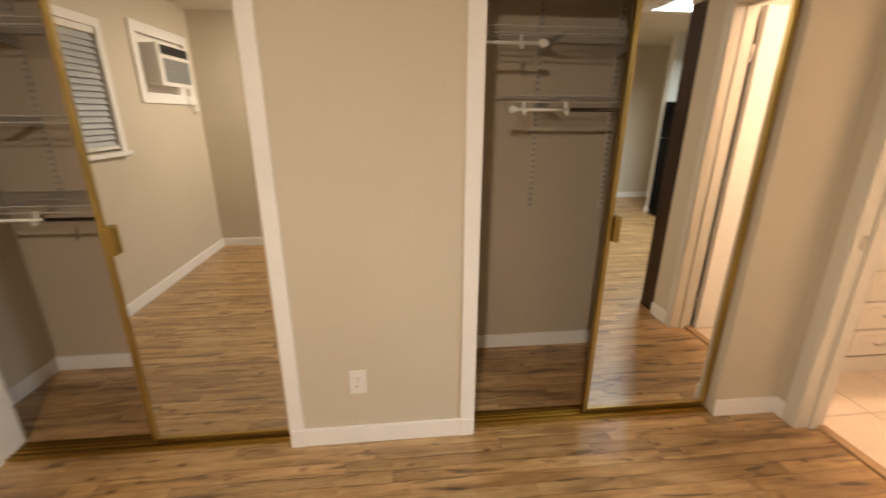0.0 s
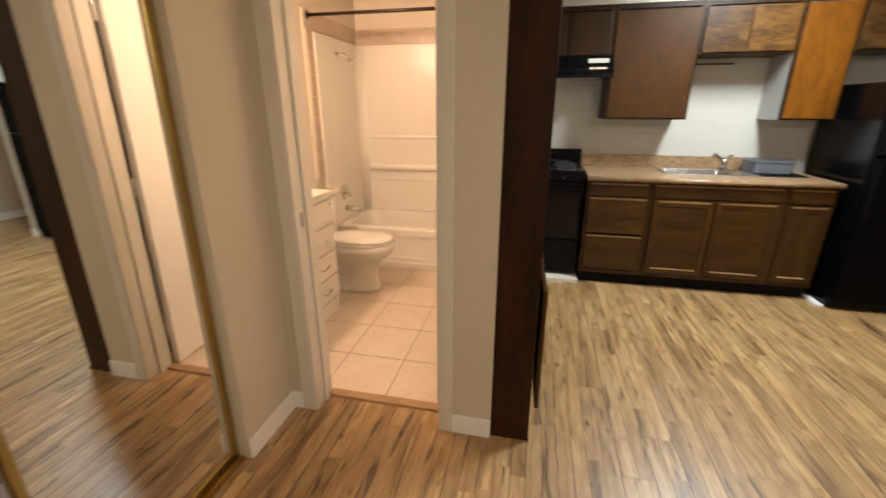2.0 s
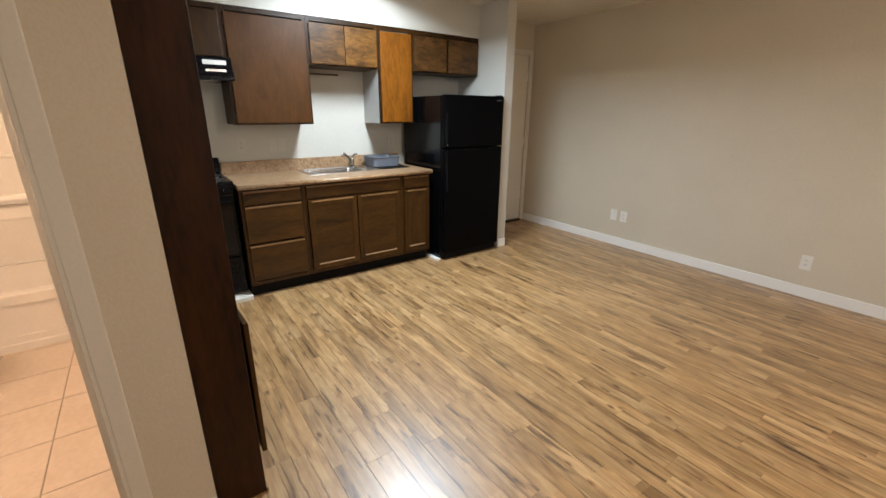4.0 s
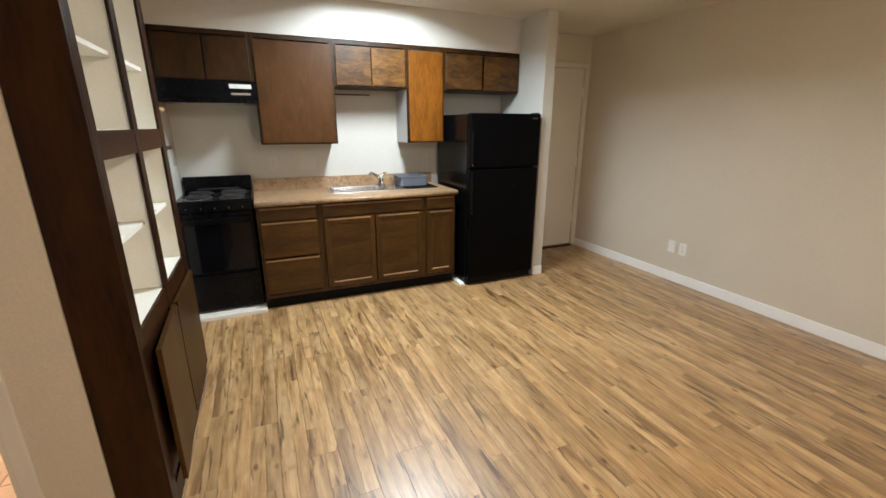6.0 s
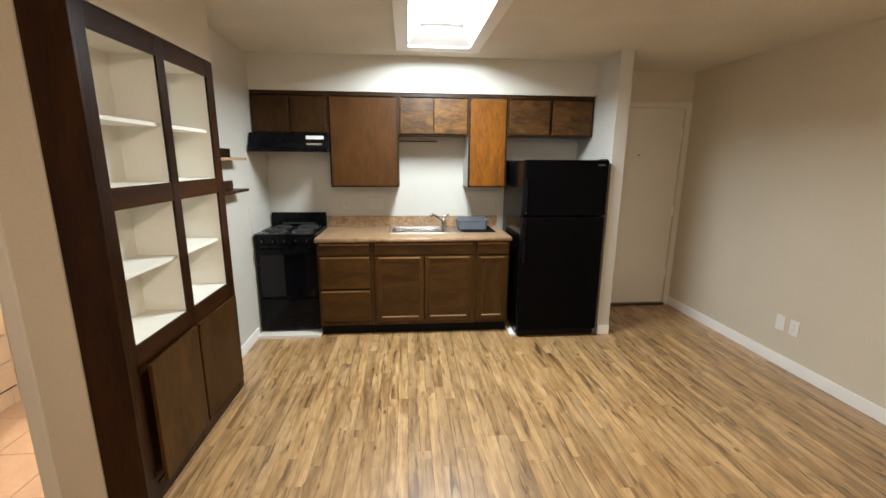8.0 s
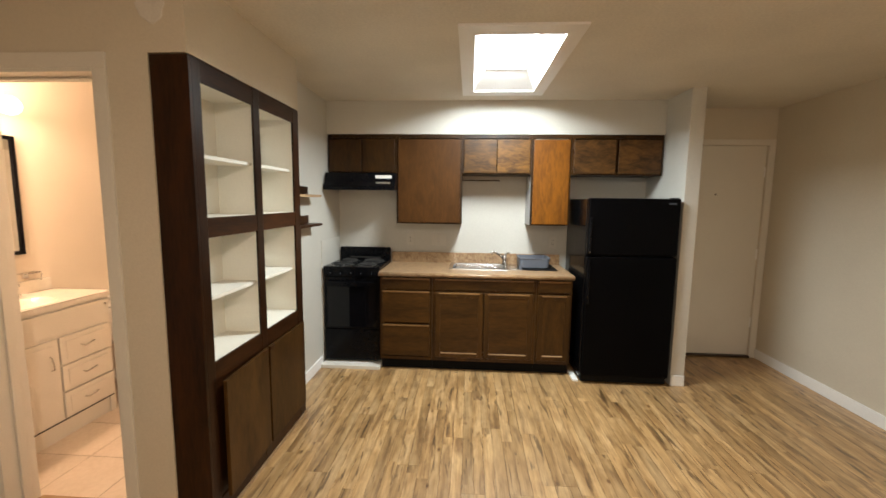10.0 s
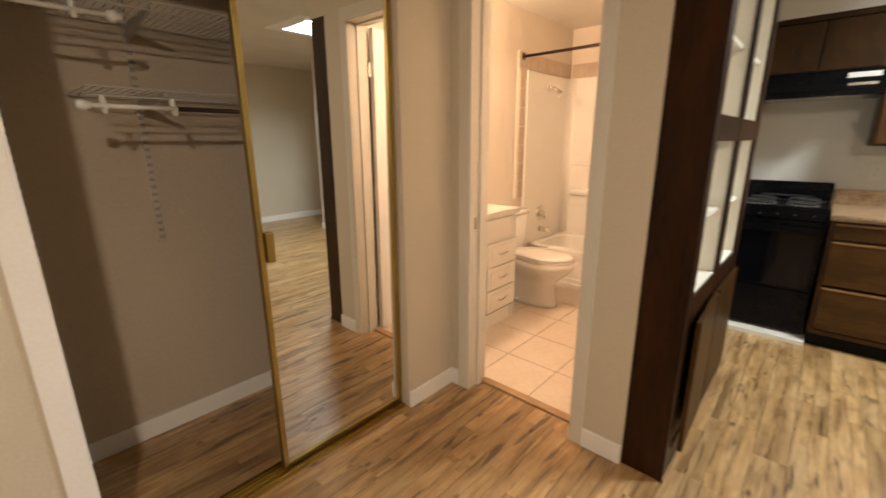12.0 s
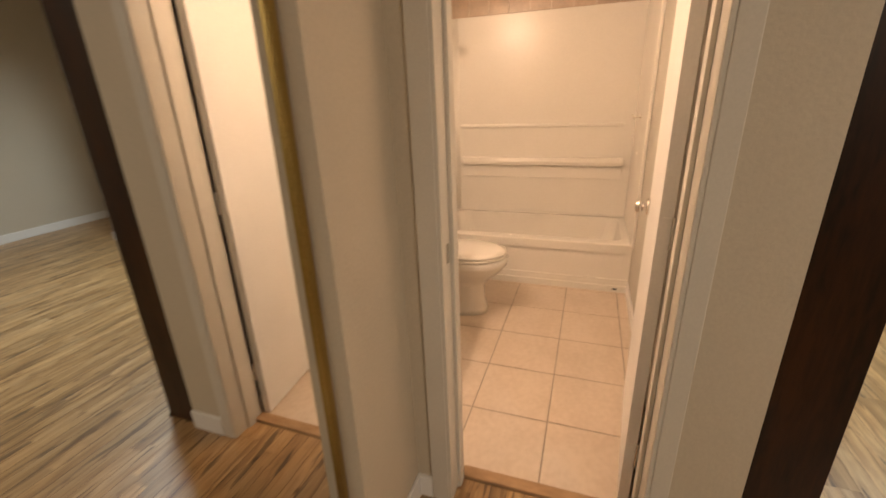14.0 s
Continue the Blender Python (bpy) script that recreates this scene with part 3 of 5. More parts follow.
outlet("wall_switch", (4.62, -0.140, 1.137), ("x", -1), "cream light switch plate above the counter", switch=True, mat=PAINTED_PLATE)
outlet("wall_switch", (4.62, -0.216, 1.137), ("x", -1), "cream light switch plate above the counter", switch=True, mat=PAINTED_PLATE)
outlet("wall_outlet", (4.62, -1.333, 1.130), ("x", -1), "cream double wall outlet beside the refrigerator", mat=PAINTED_PLATE)


def standard(x, z0=0.93, z1=2.25):
    """A slotted steel upright on the closet wall."""
    ob = thing("shelf_standard", (x, 2.56, z0), "grey slotted steel shelf upright on the closet wall", "shelf upright", "shelf uprights")
    part("channel", boxes((x - 0.0125, x + 0.0125, 2.557, 2.5695, z0, z1), bevel=0.002), STANDARD, ob)
    bm, z = bmesh.new(), z0 + 0.02
    while z < z1 - 0.02:
        box(bm, x - 0.0075, x - 0.001, 2.5562, 2.5575, z, z + 0.015)
        box(bm, x + 0.003, x + 0.0095, 2.5562, 2.5575, z, z + 0.015)
        z += 0.032
    tagged(part("slot_column", bm, NOTCH, ob), kind="stuff")
    return ob


for x in (-1.62, -1.15, -0.62, 0.08, 0.50, 0.92, 1.36, 1.80):
    standard(x)


def wire_shelf(x0, x1, z, depth=0.40, brackets=()):
    """A ventilated shelf of coated wire with a lip, on steel brackets."""
    ob = thing("wire_shelf", ((x0 + x1) / 2, 2.56, z), "white coated wire closet shelf on brackets", "wire shelf", "wire shelves")
    yf = 2.552 - depth
    for y, dz in ((2.545, 0), (2.552 - depth / 2, -0.004), (yf, 0), (yf, -0.028)):
        part("long_wire", rod(bmesh.new(), (x0, y, z + dz), (x1, y, z + dz), 0.0032, 6), WIRE, ob)
    bm, x = bmesh.new(), x0 + 0.01
    while x < x1:
        box(bm, x - 0.0011, x + 0.0011, yf, 2.548, z + 0.0015, z + 0.004)
        box(bm, x - 0.0011, x + 0.0011, yf - 0.0035, yf - 0.0012, z - 0.028, z + 0.002)
        x += 0.026
    tagged(part("cross_wire_mat", bm, WIRE, ob), kind="stuff")
    for bx in brackets:
        bm, outline = bmesh.new(), ((yf + 0.02, z - 0.007), (2.556, z - 0.007), (2.556, z - 0.062), (yf + 0.36, z - 0.058), (yf + 0.20, z - 0.034), (yf + 0.02, z - 0.018))
        ends = [[bm.verts.new((bx + side, y, h)) for y, h in outline] for side in (-0.004, 0.004)]
        bm.faces.new(ends[0])
        bm.faces.new(ends[1][::-1])
        for k in range(6):
            bm.faces.new((ends[0][k], ends[1][k], ends[1][(k + 1) % 6], ends[0][(k + 1) % 6]))
        part("bracket", bm, WIRE, ob)
    return ob


wire_shelf(-0.05, 2.02, 1.830, brackets=(0.50, 0.92, 1.36, 1.80))
wire_shelf(0.69, 2.02, 1.548, brackets=(0.92, 1.36, 1.80))
wire_shelf(-1.88, -0.40, 1.82, brackets=(-1.62, -1.15, -0.62))
wire_shelf(-1.88, -0.40, 1.455, brackets=(-1.62, -1.15, -0.62))
wire_shelf(-1.88, -0.40, 1.075, brackets=(-1.62, -1.15, -0.62))


def hanging_rod(x0, x1, xm, z, hooks, y=2.140, cap_left=True):
    """A telescopic clothes rod: a white sleeve, a dark inner bar, end cap and hooks under the shelf."""
    ob = thing("clothes_rod", ((x0 + x1) / 2, y, z), "white and dark telescopic clothes rod under a shelf", "clothes rod", "clothes rods")
    if xm > x0:
        part("sleeve", rod(bmesh.new(), (x0, y, z), (xm, y, z), 0.0075, 14), PLASTIC, ob, "white sleeve", True)
    if x1 > xm:
        part("bar", rod(bmesh.new(), (xm, y, z), (x1, y, z), 0.0085, 14), BRONZE, ob, "dark bronze bar", True)
    cap = x0 if cap_left else x1
    part("end_cap", ball(rod(bmesh.new(), (cap - 0.004, y, z), (cap + 0.022, y, z), 0.017, 16, 0.010), (cap - 0.004, y, z), 0.019, 16), PLASTIC, ob, "round white end cap", True)
    for hx in hooks:
        part("hook", tube([(hx, y + 0.012, z + 0.034), (hx, y + 0.013, z + 0.004), (hx, y + 0.006, z - 0.014), (hx, y - 0.008, z - 0.017), (hx, y - 0.013, z - 0.004)], 0.0085, 8), PLASTIC, ob)
    return ob


hanging_rod(0.0, 0.80, 0.80, 1.762, (0.15, 0.70), cap_left=False)
hanging_rod(0.676, 2.02, 0.94, 1.487, (0.73, 0.93, 1.50))
hanging_rod(-1.88, -0.45, -1.40, 1.018, (-1.44, -0.80))

# ---- bathroom ----


def bath_door():
    """A flat white door, open a little past a right angle into the bathroom."""
    px, py = 2.214, 1.079
    door = thing("bathroom_door", (px, py, 0.01), "flat white bathroom door standing open against the wall", "door")
    part("leaf", boxes((px + 0.002, px + 0.606, py + 0.002, py + 0.037, 0.012, 2.04), bevel=0.002), TRIM, door)
    kx = px + 0.545
    for y, s in ((py + 0.037, 1), (py + 0.002, -1)):
        knob = part("knob", rod(bmesh.new(), (kx, y, 0.955), (kx, y + s * 0.010, 0.955), 0.031, 18), CHROME, door, "round satin chrome door knob", True)
        part("stem", rod(bmesh.new(), (kx, y + s * 0.010, 0.955), (kx, y + s * 0.026, 0.955), 0.011, 12), CHROME, knob)
        bm = rod(bmesh.new(), (kx, y + s * 0.024, 0.955), (kx, y + s * 0.044, 0.955), 0.019, 18, 0.026)
        part("grip", rod(bm, (kx, y + s * 0.044, 0.955), (kx, y + s * 0.051, 0.955), 0.026, 18, 0.018), CHROME, knob, "", True)
    for z in (0.24, 1.02, 1.80):
        hinge = part("hinge", boxes((px + 0.0002, px + 0.003, py + 0.004, py + 0.028, z - 0.042, z + 0.042)), TRIM, door)
        part("barrel", rod(bmesh.new(), (px - 0.002, py - 0.001, z - 0.045), (px - 0.002, py - 0.001, z + 0.045), 0.006, 10), CHROME, hinge)
    door.rotation_euler = (0, 0, radians(-5))
    return door


bath_door()
structure("strike_plate", boxes((2.085, 2.105, 1.6755, 1.678, 0.925, 0.985)), CHROME, "small metal strike plate on the door jamb", "strike plate")

# vanity
vanity = thing("bathroom_vanity", (2.78, 2.27, 0.0), "white painted vanity with a panel door and three drawers", "vanity")
VX0, VX1, VF = 2.26, 3.095, 2.06
part("carcass", boxes((VX0, VX1, VF, 2.499, 0.115, 0.848)), VANITY, vanity)
part("toe_skirt", boxes((VX0 + 0.02, VX1 - 0.005, VF + 0.012, VF + 0.03, 0.001, 0.115)), VANITY, vanity)
# Near-black strip painted on for the shade between carcass and skirt.
part("shadow_strip", boxes((VX0 + 0.02, VX1 - 0.01, VF - 0.0012, VF + 0.002, 0.117, 0.126)), SLOT, vanity, "dark strip for the shade above the skirt")
for x in (VX0 + 0.02, VX1 - 0.02):
    part("foot", boxes((x - 0.02, x + 0.02, VF, VF + 0.04, 0.001, 0.115), bevel=0.003), VANITY, vanity)


def vanity_front(name, x0, x1, z0, z1, handle):
    front = part(name, boxes((x0, x1, VF - 0.018, VF - 0.001, z0, z1), bevel=0.004), VANITY, vanity)
    part("panel", boxes((x0 + 0.035, x1 - 0.035, VF - 0.0215, VF - 0.017, z0 + 0.03, z1 - 0.03), bevel=0.002), VANITY, front)
    hx, hz = handle
    if name == "drawer":
        pts = [(hx - 0.045, VF - 0.019, hz + 0.004), (hx - 0.036, VF - 0.040, hz - 0.004), (hx, VF - 0.044, hz + 0.004), (hx + 0.036, VF - 0.040, hz + 0.008), (hx + 0.045, VF - 0.019, hz + 0.002)]
    else:
        pts = [(hx, VF - 0.019, hz - 0.045), (hx + 0.004, VF - 0.040, hz - 0.036), (hx - 0.004, VF - 0.044, hz), (hx - 0.008, VF - 0.040, hz + 0.036), (hx, VF - 0.019, hz + 0.045)]
    part("handle", tube(pts, 0.0045, 8), CHROME, front, "wavy satin metal handle", True)


for z0, z1 in ((0.135, 0.30), (0.31, 0.475), (0.485, 0.66)):
    vanity_front("drawer", 2.715, 3.075, z0, z1, (2.89, (z0 + z1) / 2))
vanity_front("door", 2.285, 2.70, 0.135, 0.66, (2.645, 0.52))
part("false_front", boxes((2.285, 3.075, VF - 0.012, VF - 0.001, 0.68, 0.83), bevel=0.003), VANITY, vanity)
part("knob", ball(bmesh.new(), (3.05, VF - 0.018, 0.80), 0.008, 10), CHROME, vanity)


def basin_top():
    """A marble top with an oval basin sunk into it."""
    bm = bmesh.new()
    n, cx, cy = 32, 2.64, 2.255
    outer, rings = [], []
    x0, x1, y0, y1, z = 2.215, 3.115, 2.035, 2.499, 0.882
    for k in range(n):
        a = 2 * math.pi * k / n
        c, s = math.cos(a), math.sin(a)
        far = min((x1 - cx) / c if c > 1e-6 else ((x0 - cx) / c if c < -1e-6 else 9), (y1 - cy) / s if s > 1e-6 else ((y0 - cy) / s if s < -1e-6 else 9))
        outer.append(bm.verts.new((cx + far * c, cy + far * s, z)))
    for rx, ry, dz in ((0.22, 0.155, 0.0), (0.205, 0.14, -0.018), (0.16, 0.11, -0.075), (0.03, 0.03, -0.11)):
        rings.append([bm.verts.new((cx + rx * math.cos(2 * math.pi * k / n), cy - 0.02 + ry * math.sin(2 * math.pi * k / n), z + dz)) for k in range(n)])
    for low, high in zip([outer] + rings, rings):
        for k in range(n):
            bm.faces.new((low[k], low[(k + 1) % n], high[(k + 1) % n], high[k]))
    bm.faces.new(rings[-1])
    box(bm, x0, x1, y0, y0 + 0.012, 0.850, z)
    box(bm, x1 - 0.012, x1, y0 + 0.012, y1, 0.850, z)
    box(bm, x0, x1 - 0.012, 2.482, y1, z, z + 0.085)
    return bm


part("top", basin_top(), MARBLE, vanity, "cream cultured marble top with an oval basin")
faucet = thing("basin_faucet", (2.80, 2.43, 0.882), "chrome two-handle basin faucet on the vanity top", "faucet")
part("deck", boxes((2.56, 2.84, 2.405, 2.455, 0.882, 0.905), bevel=0.008), CHROME, faucet)
part("spout", tube([(2.70, 2.43, 0.90), (2.70, 2.425, 0.985), (2.70, 2.36, 1.005), (2.70, 2.31, 0.97)], 0.012, 12), CHROME, faucet, "", True)
for x in (2.58, 2.82):
    part("handle", ball(rod(bmesh.new(), (x, 2.43, 0.90), (x, 2.43, 0.955), 0.013, 12), (x, 2.43, 0.96), 0.026, 12, 0.5), CHROME, faucet, "", True)

wall_mirror = thing("wall_mirror", (2.62, 2.495, 1.15), "rectangular wall mirror in a black frame above the vanity", "mirror")
part("glass", boxes((2.31, 2.93, 2.484, 2.488, 1.17, 1.90)), MIRROR, wall_mirror)
for row in ((2.29, 2.315, 1.15, 1.92), (2.925, 2.95, 1.15, 1.92)):
    part("frame_side", boxes((row[0], row[1], 2.474, 2.499, row[2], row[3]), bevel=0.003), BLACK, wall_mirror)
for z0, z1 in ((1.15, 1.175), (1.895, 1.92)):
    part("frame_rail", boxes((2.315, 2.925, 2.474, 2.499, z0, z1), bevel=0.003), BLACK, wall_mirror)
vanity_light = thing("vanity_light", (2.55, 2.499, 2.08), "chrome vanity light bar with glowing round globes", "wall light")
part("bar", boxes((2.23, 2.87, 2.472, 2.499, 2.035, 2.125), bevel=0.005), CHROME, vanity_light)
for gx in (2.31, 2.55, 2.79):
    globe = part("globe", ball(bmesh.new(), (gx, 2.30, 2.08), 0.055, 20), GLOBE, vanity_light, "glowing frosted globe", True)
    globe.visible_shadow = False
    part("socket", rod(bmesh.new(), (gx, 2.345, 2.08), (gx, 2.473, 2.08), 0.022, 14), CHROME, vanity_light)

vent = thing("bathroom_vent", (3.30, 1.825, 2.43), "white plastic ceiling vent cover in the bathroom", "ceiling vent")
part("cover", boxes((3.18, 3.42, 1.70, 1.95, 2.425, 2.4445), bevel=0.006), PLASTIC, vent)
for k in range(5):
    part("slat", boxes((3.20, 3.40, 1.735 + 0.04 * k, 1.750 + 0.04 * k, 2.420, 2.4255)), PLASTIC, vent)

holder = thing("toothbrush_holder", (2.95, 2.47, 1.015), "chrome toothbrush holder on the wall above the vanity", "toothbrush holder")
part("tray", boxes((2.885, 3.005, 2.438, 2.4985, 1.018, 1.026), bevel=0.003), CHROME, holder)
part("bracket", boxes((2.925, 2.965, 2.492, 2.4985, 0.985, 1.018), bevel=0.002), CHROME, holder)
for k in range(5):
    part("hole", rod(bmesh.new(), (2.901 + 0.022 * k, 2.460, 1.0255), (2.901 + 0.022 * k, 2.460, 1.0268), 0.0075, 12), SLOT, holder, "dark round hole")
for k in range(5):
    part("front_notch", boxes((2.894 + 0.022 * k, 2.906 + 0.022 * k, 2.4368, 2.4382, 1.019, 1.025)), SLOT, holder, "dark notch")
part("hook", tube([(3.004, 2.445, 1.021), (3.010, 2.446, 1.005), (3.012, 2.455, 0.965)], 0.004, 8), CHROME, holder, "", True)

# toilet
toilet = thing("toilet", (3.47, 2.15, 0.0), "white porcelain toilet with a closed lid", "toilet")
TX = 3.47
part("base", loft([(0.002, TX, 2.12, 0.112, 0.243), (0.04, TX, 2.12, 0.106, 0.240), (0.12, TX, 2.13, 0.092, 0.232), (0.205, TX, 2.13, 0.090, 0.232), (0.25, TX, 2.10, 0.110, 0.236),
                   (0.30, TX, 2.07, 0.146, 0.268), (0.355, TX, 2.047, 0.176, 0.291), (0.405, TX, 2.040, 0.183, 0.297)], 32, power=2.2), PORCELAIN, toilet, "", True)
part("seat", loft([(0.407, TX, 2.03, 0.178, 0.262), (0.412, TX, 2.03, 0.188, 0.272), (0.424, TX, 2.03, 0.188, 0.272), (0.429, TX, 2.03, 0.180, 0.264)], 36, power=2.15), PORCELAIN, toilet, "", True)
part("lid", loft([(0.431, TX, 2.03, 0.178, 0.262), (0.436, TX, 2.03, 0.187, 0.271), (0.446, TX, 2.03, 0.186, 0.270), (0.456, TX, 2.03, 0.150, 0.230), (0.459, TX, 2.03, 0.06, 0.10)], 36, power=2.15), PORCELAIN, toilet, "", True)
part("tank", loft([(0.38, TX, 2.40, 0.185, 0.085), (0.42, TX, 2.395, 0.205, 0.095), (0.74, TX, 2.39, 0.215, 0.100)], 32, power=6), PORCELAIN, toilet, "", True)
part("tank_lid", loft([(0.741, TX, 2.387, 0.220, 0.105), (0.75, TX, 2.387, 0.225, 0.109), (0.77, TX, 2.387, 0.225, 0.109), (0.779, TX, 2.387, 0.215, 0.10)], 32, power=6), PORCELAIN, toilet, "", True)
part("hinge_block", boxes((TX - 0.09, TX + 0.09, 2.255, 2.30, 0.40, 0.452), bevel=0.008), PORCELAIN, toilet)
part("flush_lever", tube([(TX - 0.15, 2.288, 0.69), (TX - 0.15, 2.272, 0.69), (TX - 0.09, 2.268, 0.685)], 0.007, 8), CHROME, toilet, "chrome flush lever")
for s in (-1, 1):
    part("bolt_cap", ball(bmesh.new(), (TX + s * 0.106, 2.20, 0.03), 0.017, 10), PORCELAIN, toilet)

# tub and surround
TF = 3.985


def tub():
    bm = bmesh.new()
    x0, x1, y0, y1 = TF, 4.715, 0.972, 2.484
    box(bm, x0, x1, y0, y1, 0.02, 0.10)
    box(bm, x0 + 0.012, x0 + 0.03, y0, y1, 0.10, 0.30)
    rims = []
    for inset, z in ((0.0, 0.30), (0.0, 0.362), (0.008, 0.370), (0.075, 0.370), (0.085, 0.362), (0.13, 0.14), (0.18, 0.115)):
        row, r = [], max(0.005, min(0.13, inset * 1.1))
        ax, bx, ay, by = x0 + inset, x1 - inset * 0.6, y0 + inset * 0.8, y1 - inset * 0.8
        for cx, cy, a0 in ((bx - r, by - r, 0), (ax + r, by - r, 90), (ax + r, ay + r, 180), (bx - r, ay + r, 270)):
            for k in range(6):
                a = radians(a0 + 18 * k)
                row.append(bm.verts.new((cx + r * math.cos(a), cy + r * math.sin(a), z)))
        rims.append(row)
    for low, high in zip(rims, rims[1:]):
        for k in range(len(low)):
            bm.faces.new((low[k], low[(k + 1) % len(low)], high[(k + 1) % len(low)], high[k]))
    bm.faces.new(rims[-1])
    return bm


bathtub = thing("bathtub", (4.35, 1.71, 0.0), "white acrylic bathtub with a plain apron", "bathtub")
part("shell", tub(), ACRYLIC, bathtub)
part("apron_foot", boxes((TF - 0.008, TF + 0.02, 0.972, 2.484, 0.001, 0.055), bevel=0.006), ACRYLIC, bathtub)
part("apron_plug", boxes((TF - 0.011, TF - 0.007, 1.045, 1.075, 0.022, 0.036)), GREY, bathtub)

def cove():
    """A concave quarter-round strip that joins the end panel and the back panel."""
    bm, r, rows = bmesh.new(), 0.075, []
    for z in (0.372, 1.974):
        row = [bm.verts.new((4.697, 2.4795, z))]
        for k in range(9):
            a = radians(90 * k / 8)
            row.append(bm.verts.new((4.696 - r + r * math.cos(a), 2.4785 - r + r * math.sin(a), z)))
        rows.append(row)
    n = len(rows[0])
    for k in range(n):
        bm.faces.new((rows[0][k], rows[0][(k + 1) % n], rows[1][(k + 1) % n], rows[1][k]))
    bm.faces.new(rows[0][::-1])
    bm.faces.new(rows[1])
    return bm


surround = thing("shower_surround", (4.70, 1.71, 0.37), "white moulded shower wall surround with a long shelf", "shower surround")
part("back_panel", boxes((4.695, 4.719, 0.985, 2.475, 0.371, 1.975)), ACRYLIC, surround)
part("upper_ledge", boxes((4.676, 4.700, 1.06, 2.40, 1.112, 1.142), bevel=0.0105), ACRYLIC, surround)
part("shelf", boxes((4.632, 4.700, 1.04, 2.40, 0.800, 0.870), bevel=0.030), ACRYLIC, surround)
part("shelf_back", boxes((4.682, 4.698, 1.05, 2.395, 0.690, 0.802), bevel=0.007), ACRYLIC, surround)
part("lower_panel", boxes((4.688, 4.699, 0.99, 2.47, 0.372, 0.386), bevel=0.004), ACRYLIC, surround)
part("corner_cove", cove(), ACRYLIC, surround, "rounded white corner", True)
part("north_panel", boxes((3.86, 4.71, 2.478, 2.499, 0.371, 1.975), bevel=0.008), ACRYLIC, surround)
part("south_panel", boxes((3.90, 4.71, 0.971, 0.990, 0.371, 1.975), bevel=0.006), ACRYLIC, surround)

SET = {}


def wall_tile(parent, place, size):
    key = tuple(round(c, 3) for c in size)
    if key not in SET:
        SET[key] = mesh_of("tile", boxes((-key[0] / 2, key[0] / 2, -key[1] / 2, key[1] / 2, -key[2] / 2, key[2] / 2), bevel=0.002), WALL_TILE)
    ob = new("tile", SET[key])
    ob.location, ob.parent = Vector(place) - BASE[parent.name], parent


tile_border = thing("tile_border", (4.70, 1.71, 1.98), "tan ceramic tile border above and beside the shower surround", "tile border")
part("grout_bed", boxes((4.711, 4.7195, 0.972, 2.499, 1.978, 2.115), (3.72, 4.711, 2.492, 2.4992, 1.978, 2.115), (3.72, 3.855, 2.492, 2.4992, 0.84, 1.978)), VANITY, tile_border)
for k in range(9):
    wall_tile(tile_border, (4.708, 2.398 - 0.162 * k, 2.046), (0.008, 0.157, 0.134))
for k in range(6):
    wall_tile(tile_border, (3.800 + 0.162 * k, 2.489, 2.046), (0.157, 0.008, 0.134))
for k in range(7):
    wall_tile(tile_border, (3.80, 2.489, 1.897 - 0.162 * k), (0.10, 0.008, 0.157))

shower = thing("wall_shower", (4.23, 2.476, 1.85), "chrome shower head on a bent arm", "shower head")
part("flange", rod(bmesh.new(), (4.23, 2.478, 1.86), (4.23, 2.471, 1.86), 0.026, 16), CHROME, shower)
part("arm", tube([(4.23, 2.476, 1.86), (4.23, 2.416, 1.855), (4.23, 2.371, 1.82)], 0.009, 10), CHROME, shower, "", True)
part("head", rod(bmesh.new(), (4.23, 2.376, 1.825), (4.23, 2.341, 1.785), 0.014, 16, 0.032), CHROME, shower)
valve = thing("tub_valve", (4.19, 2.478, 0.65), "chrome round tub mixer valve with a lever", "tub valve")
part("plate", rod(bmesh.new(), (4.19, 2.4785, 0.65), (4.19, 2.464, 0.65), 0.078, 28, 0.066), CHROME, valve, "", False)
part("hub", rod(bmesh.new(), (4.19, 2.466, 0.65), (4.19, 2.426, 0.65), 0.027, 18, 0.022), CHROME, valve)
part("lever", tube([(4.19, 2.431, 0.65), (4.19, 2.421, 0.60)], 0.009, 8), CHROME, valve)
spout = thing("tub_spout", (4.20, 2.478, 0.48), "chrome tub spout below the valve", "tub spout")
part("pipe", rod(bmesh.new(), (4.20, 2.4785, 0.49), (4.20, 2.346, 0.478), 0.027, 16, 0.022), CHROME, spout, "", True)
part("diverter", rod(bmesh.new(), (4.20, 2.361, 0.50), (4.20, 2.361, 0.525), 0.006, 8), CHROME, spout)
curtain_rod = thing("shower_curtain_rod", (3.79, 1.735, 2.075), "dark bronze shower curtain rod across the tub", "curtain rod")
part("bar", rod(bmesh.new(), (3.79, 0.985, 2.075), (3.79, 2.485, 2.075), 0.0125, 14), BRONZE, curtain_rod, "", True)
for y, s in ((2.4985, -1), (0.9715, 1)):
    part("flange", rod(bmesh.new(), (3.79, y, 2.075), (3.79, y + s * 0.014, 2.075), 0.030, 18), BRONZE, curtain_rod)
robe_hook = thing("robe_hook", (4.30, 0.992, 1.20), "small chrome hook on the shower wall", "hook")
part("plate", boxes((4.28, 4.32, 0.989, 0.995, 1.18, 1.22), bevel=0.002), CHROME, robe_hook)
part("peg", tube([(4.30, 0.993, 1.20), (4.30, 1.035, 1.195), (4.30, 1.045, 1.22)], 0.006, 8), CHROME, robe_hook)
for row in ((2.20, 2.215, 0.975, 1.03), (2.83, 3.98, 0.971, 0.984)):
    baseboard("baseboard", *row)
baseboard("baseboard", 3.12, 3.98, 2.487, 2.4992)

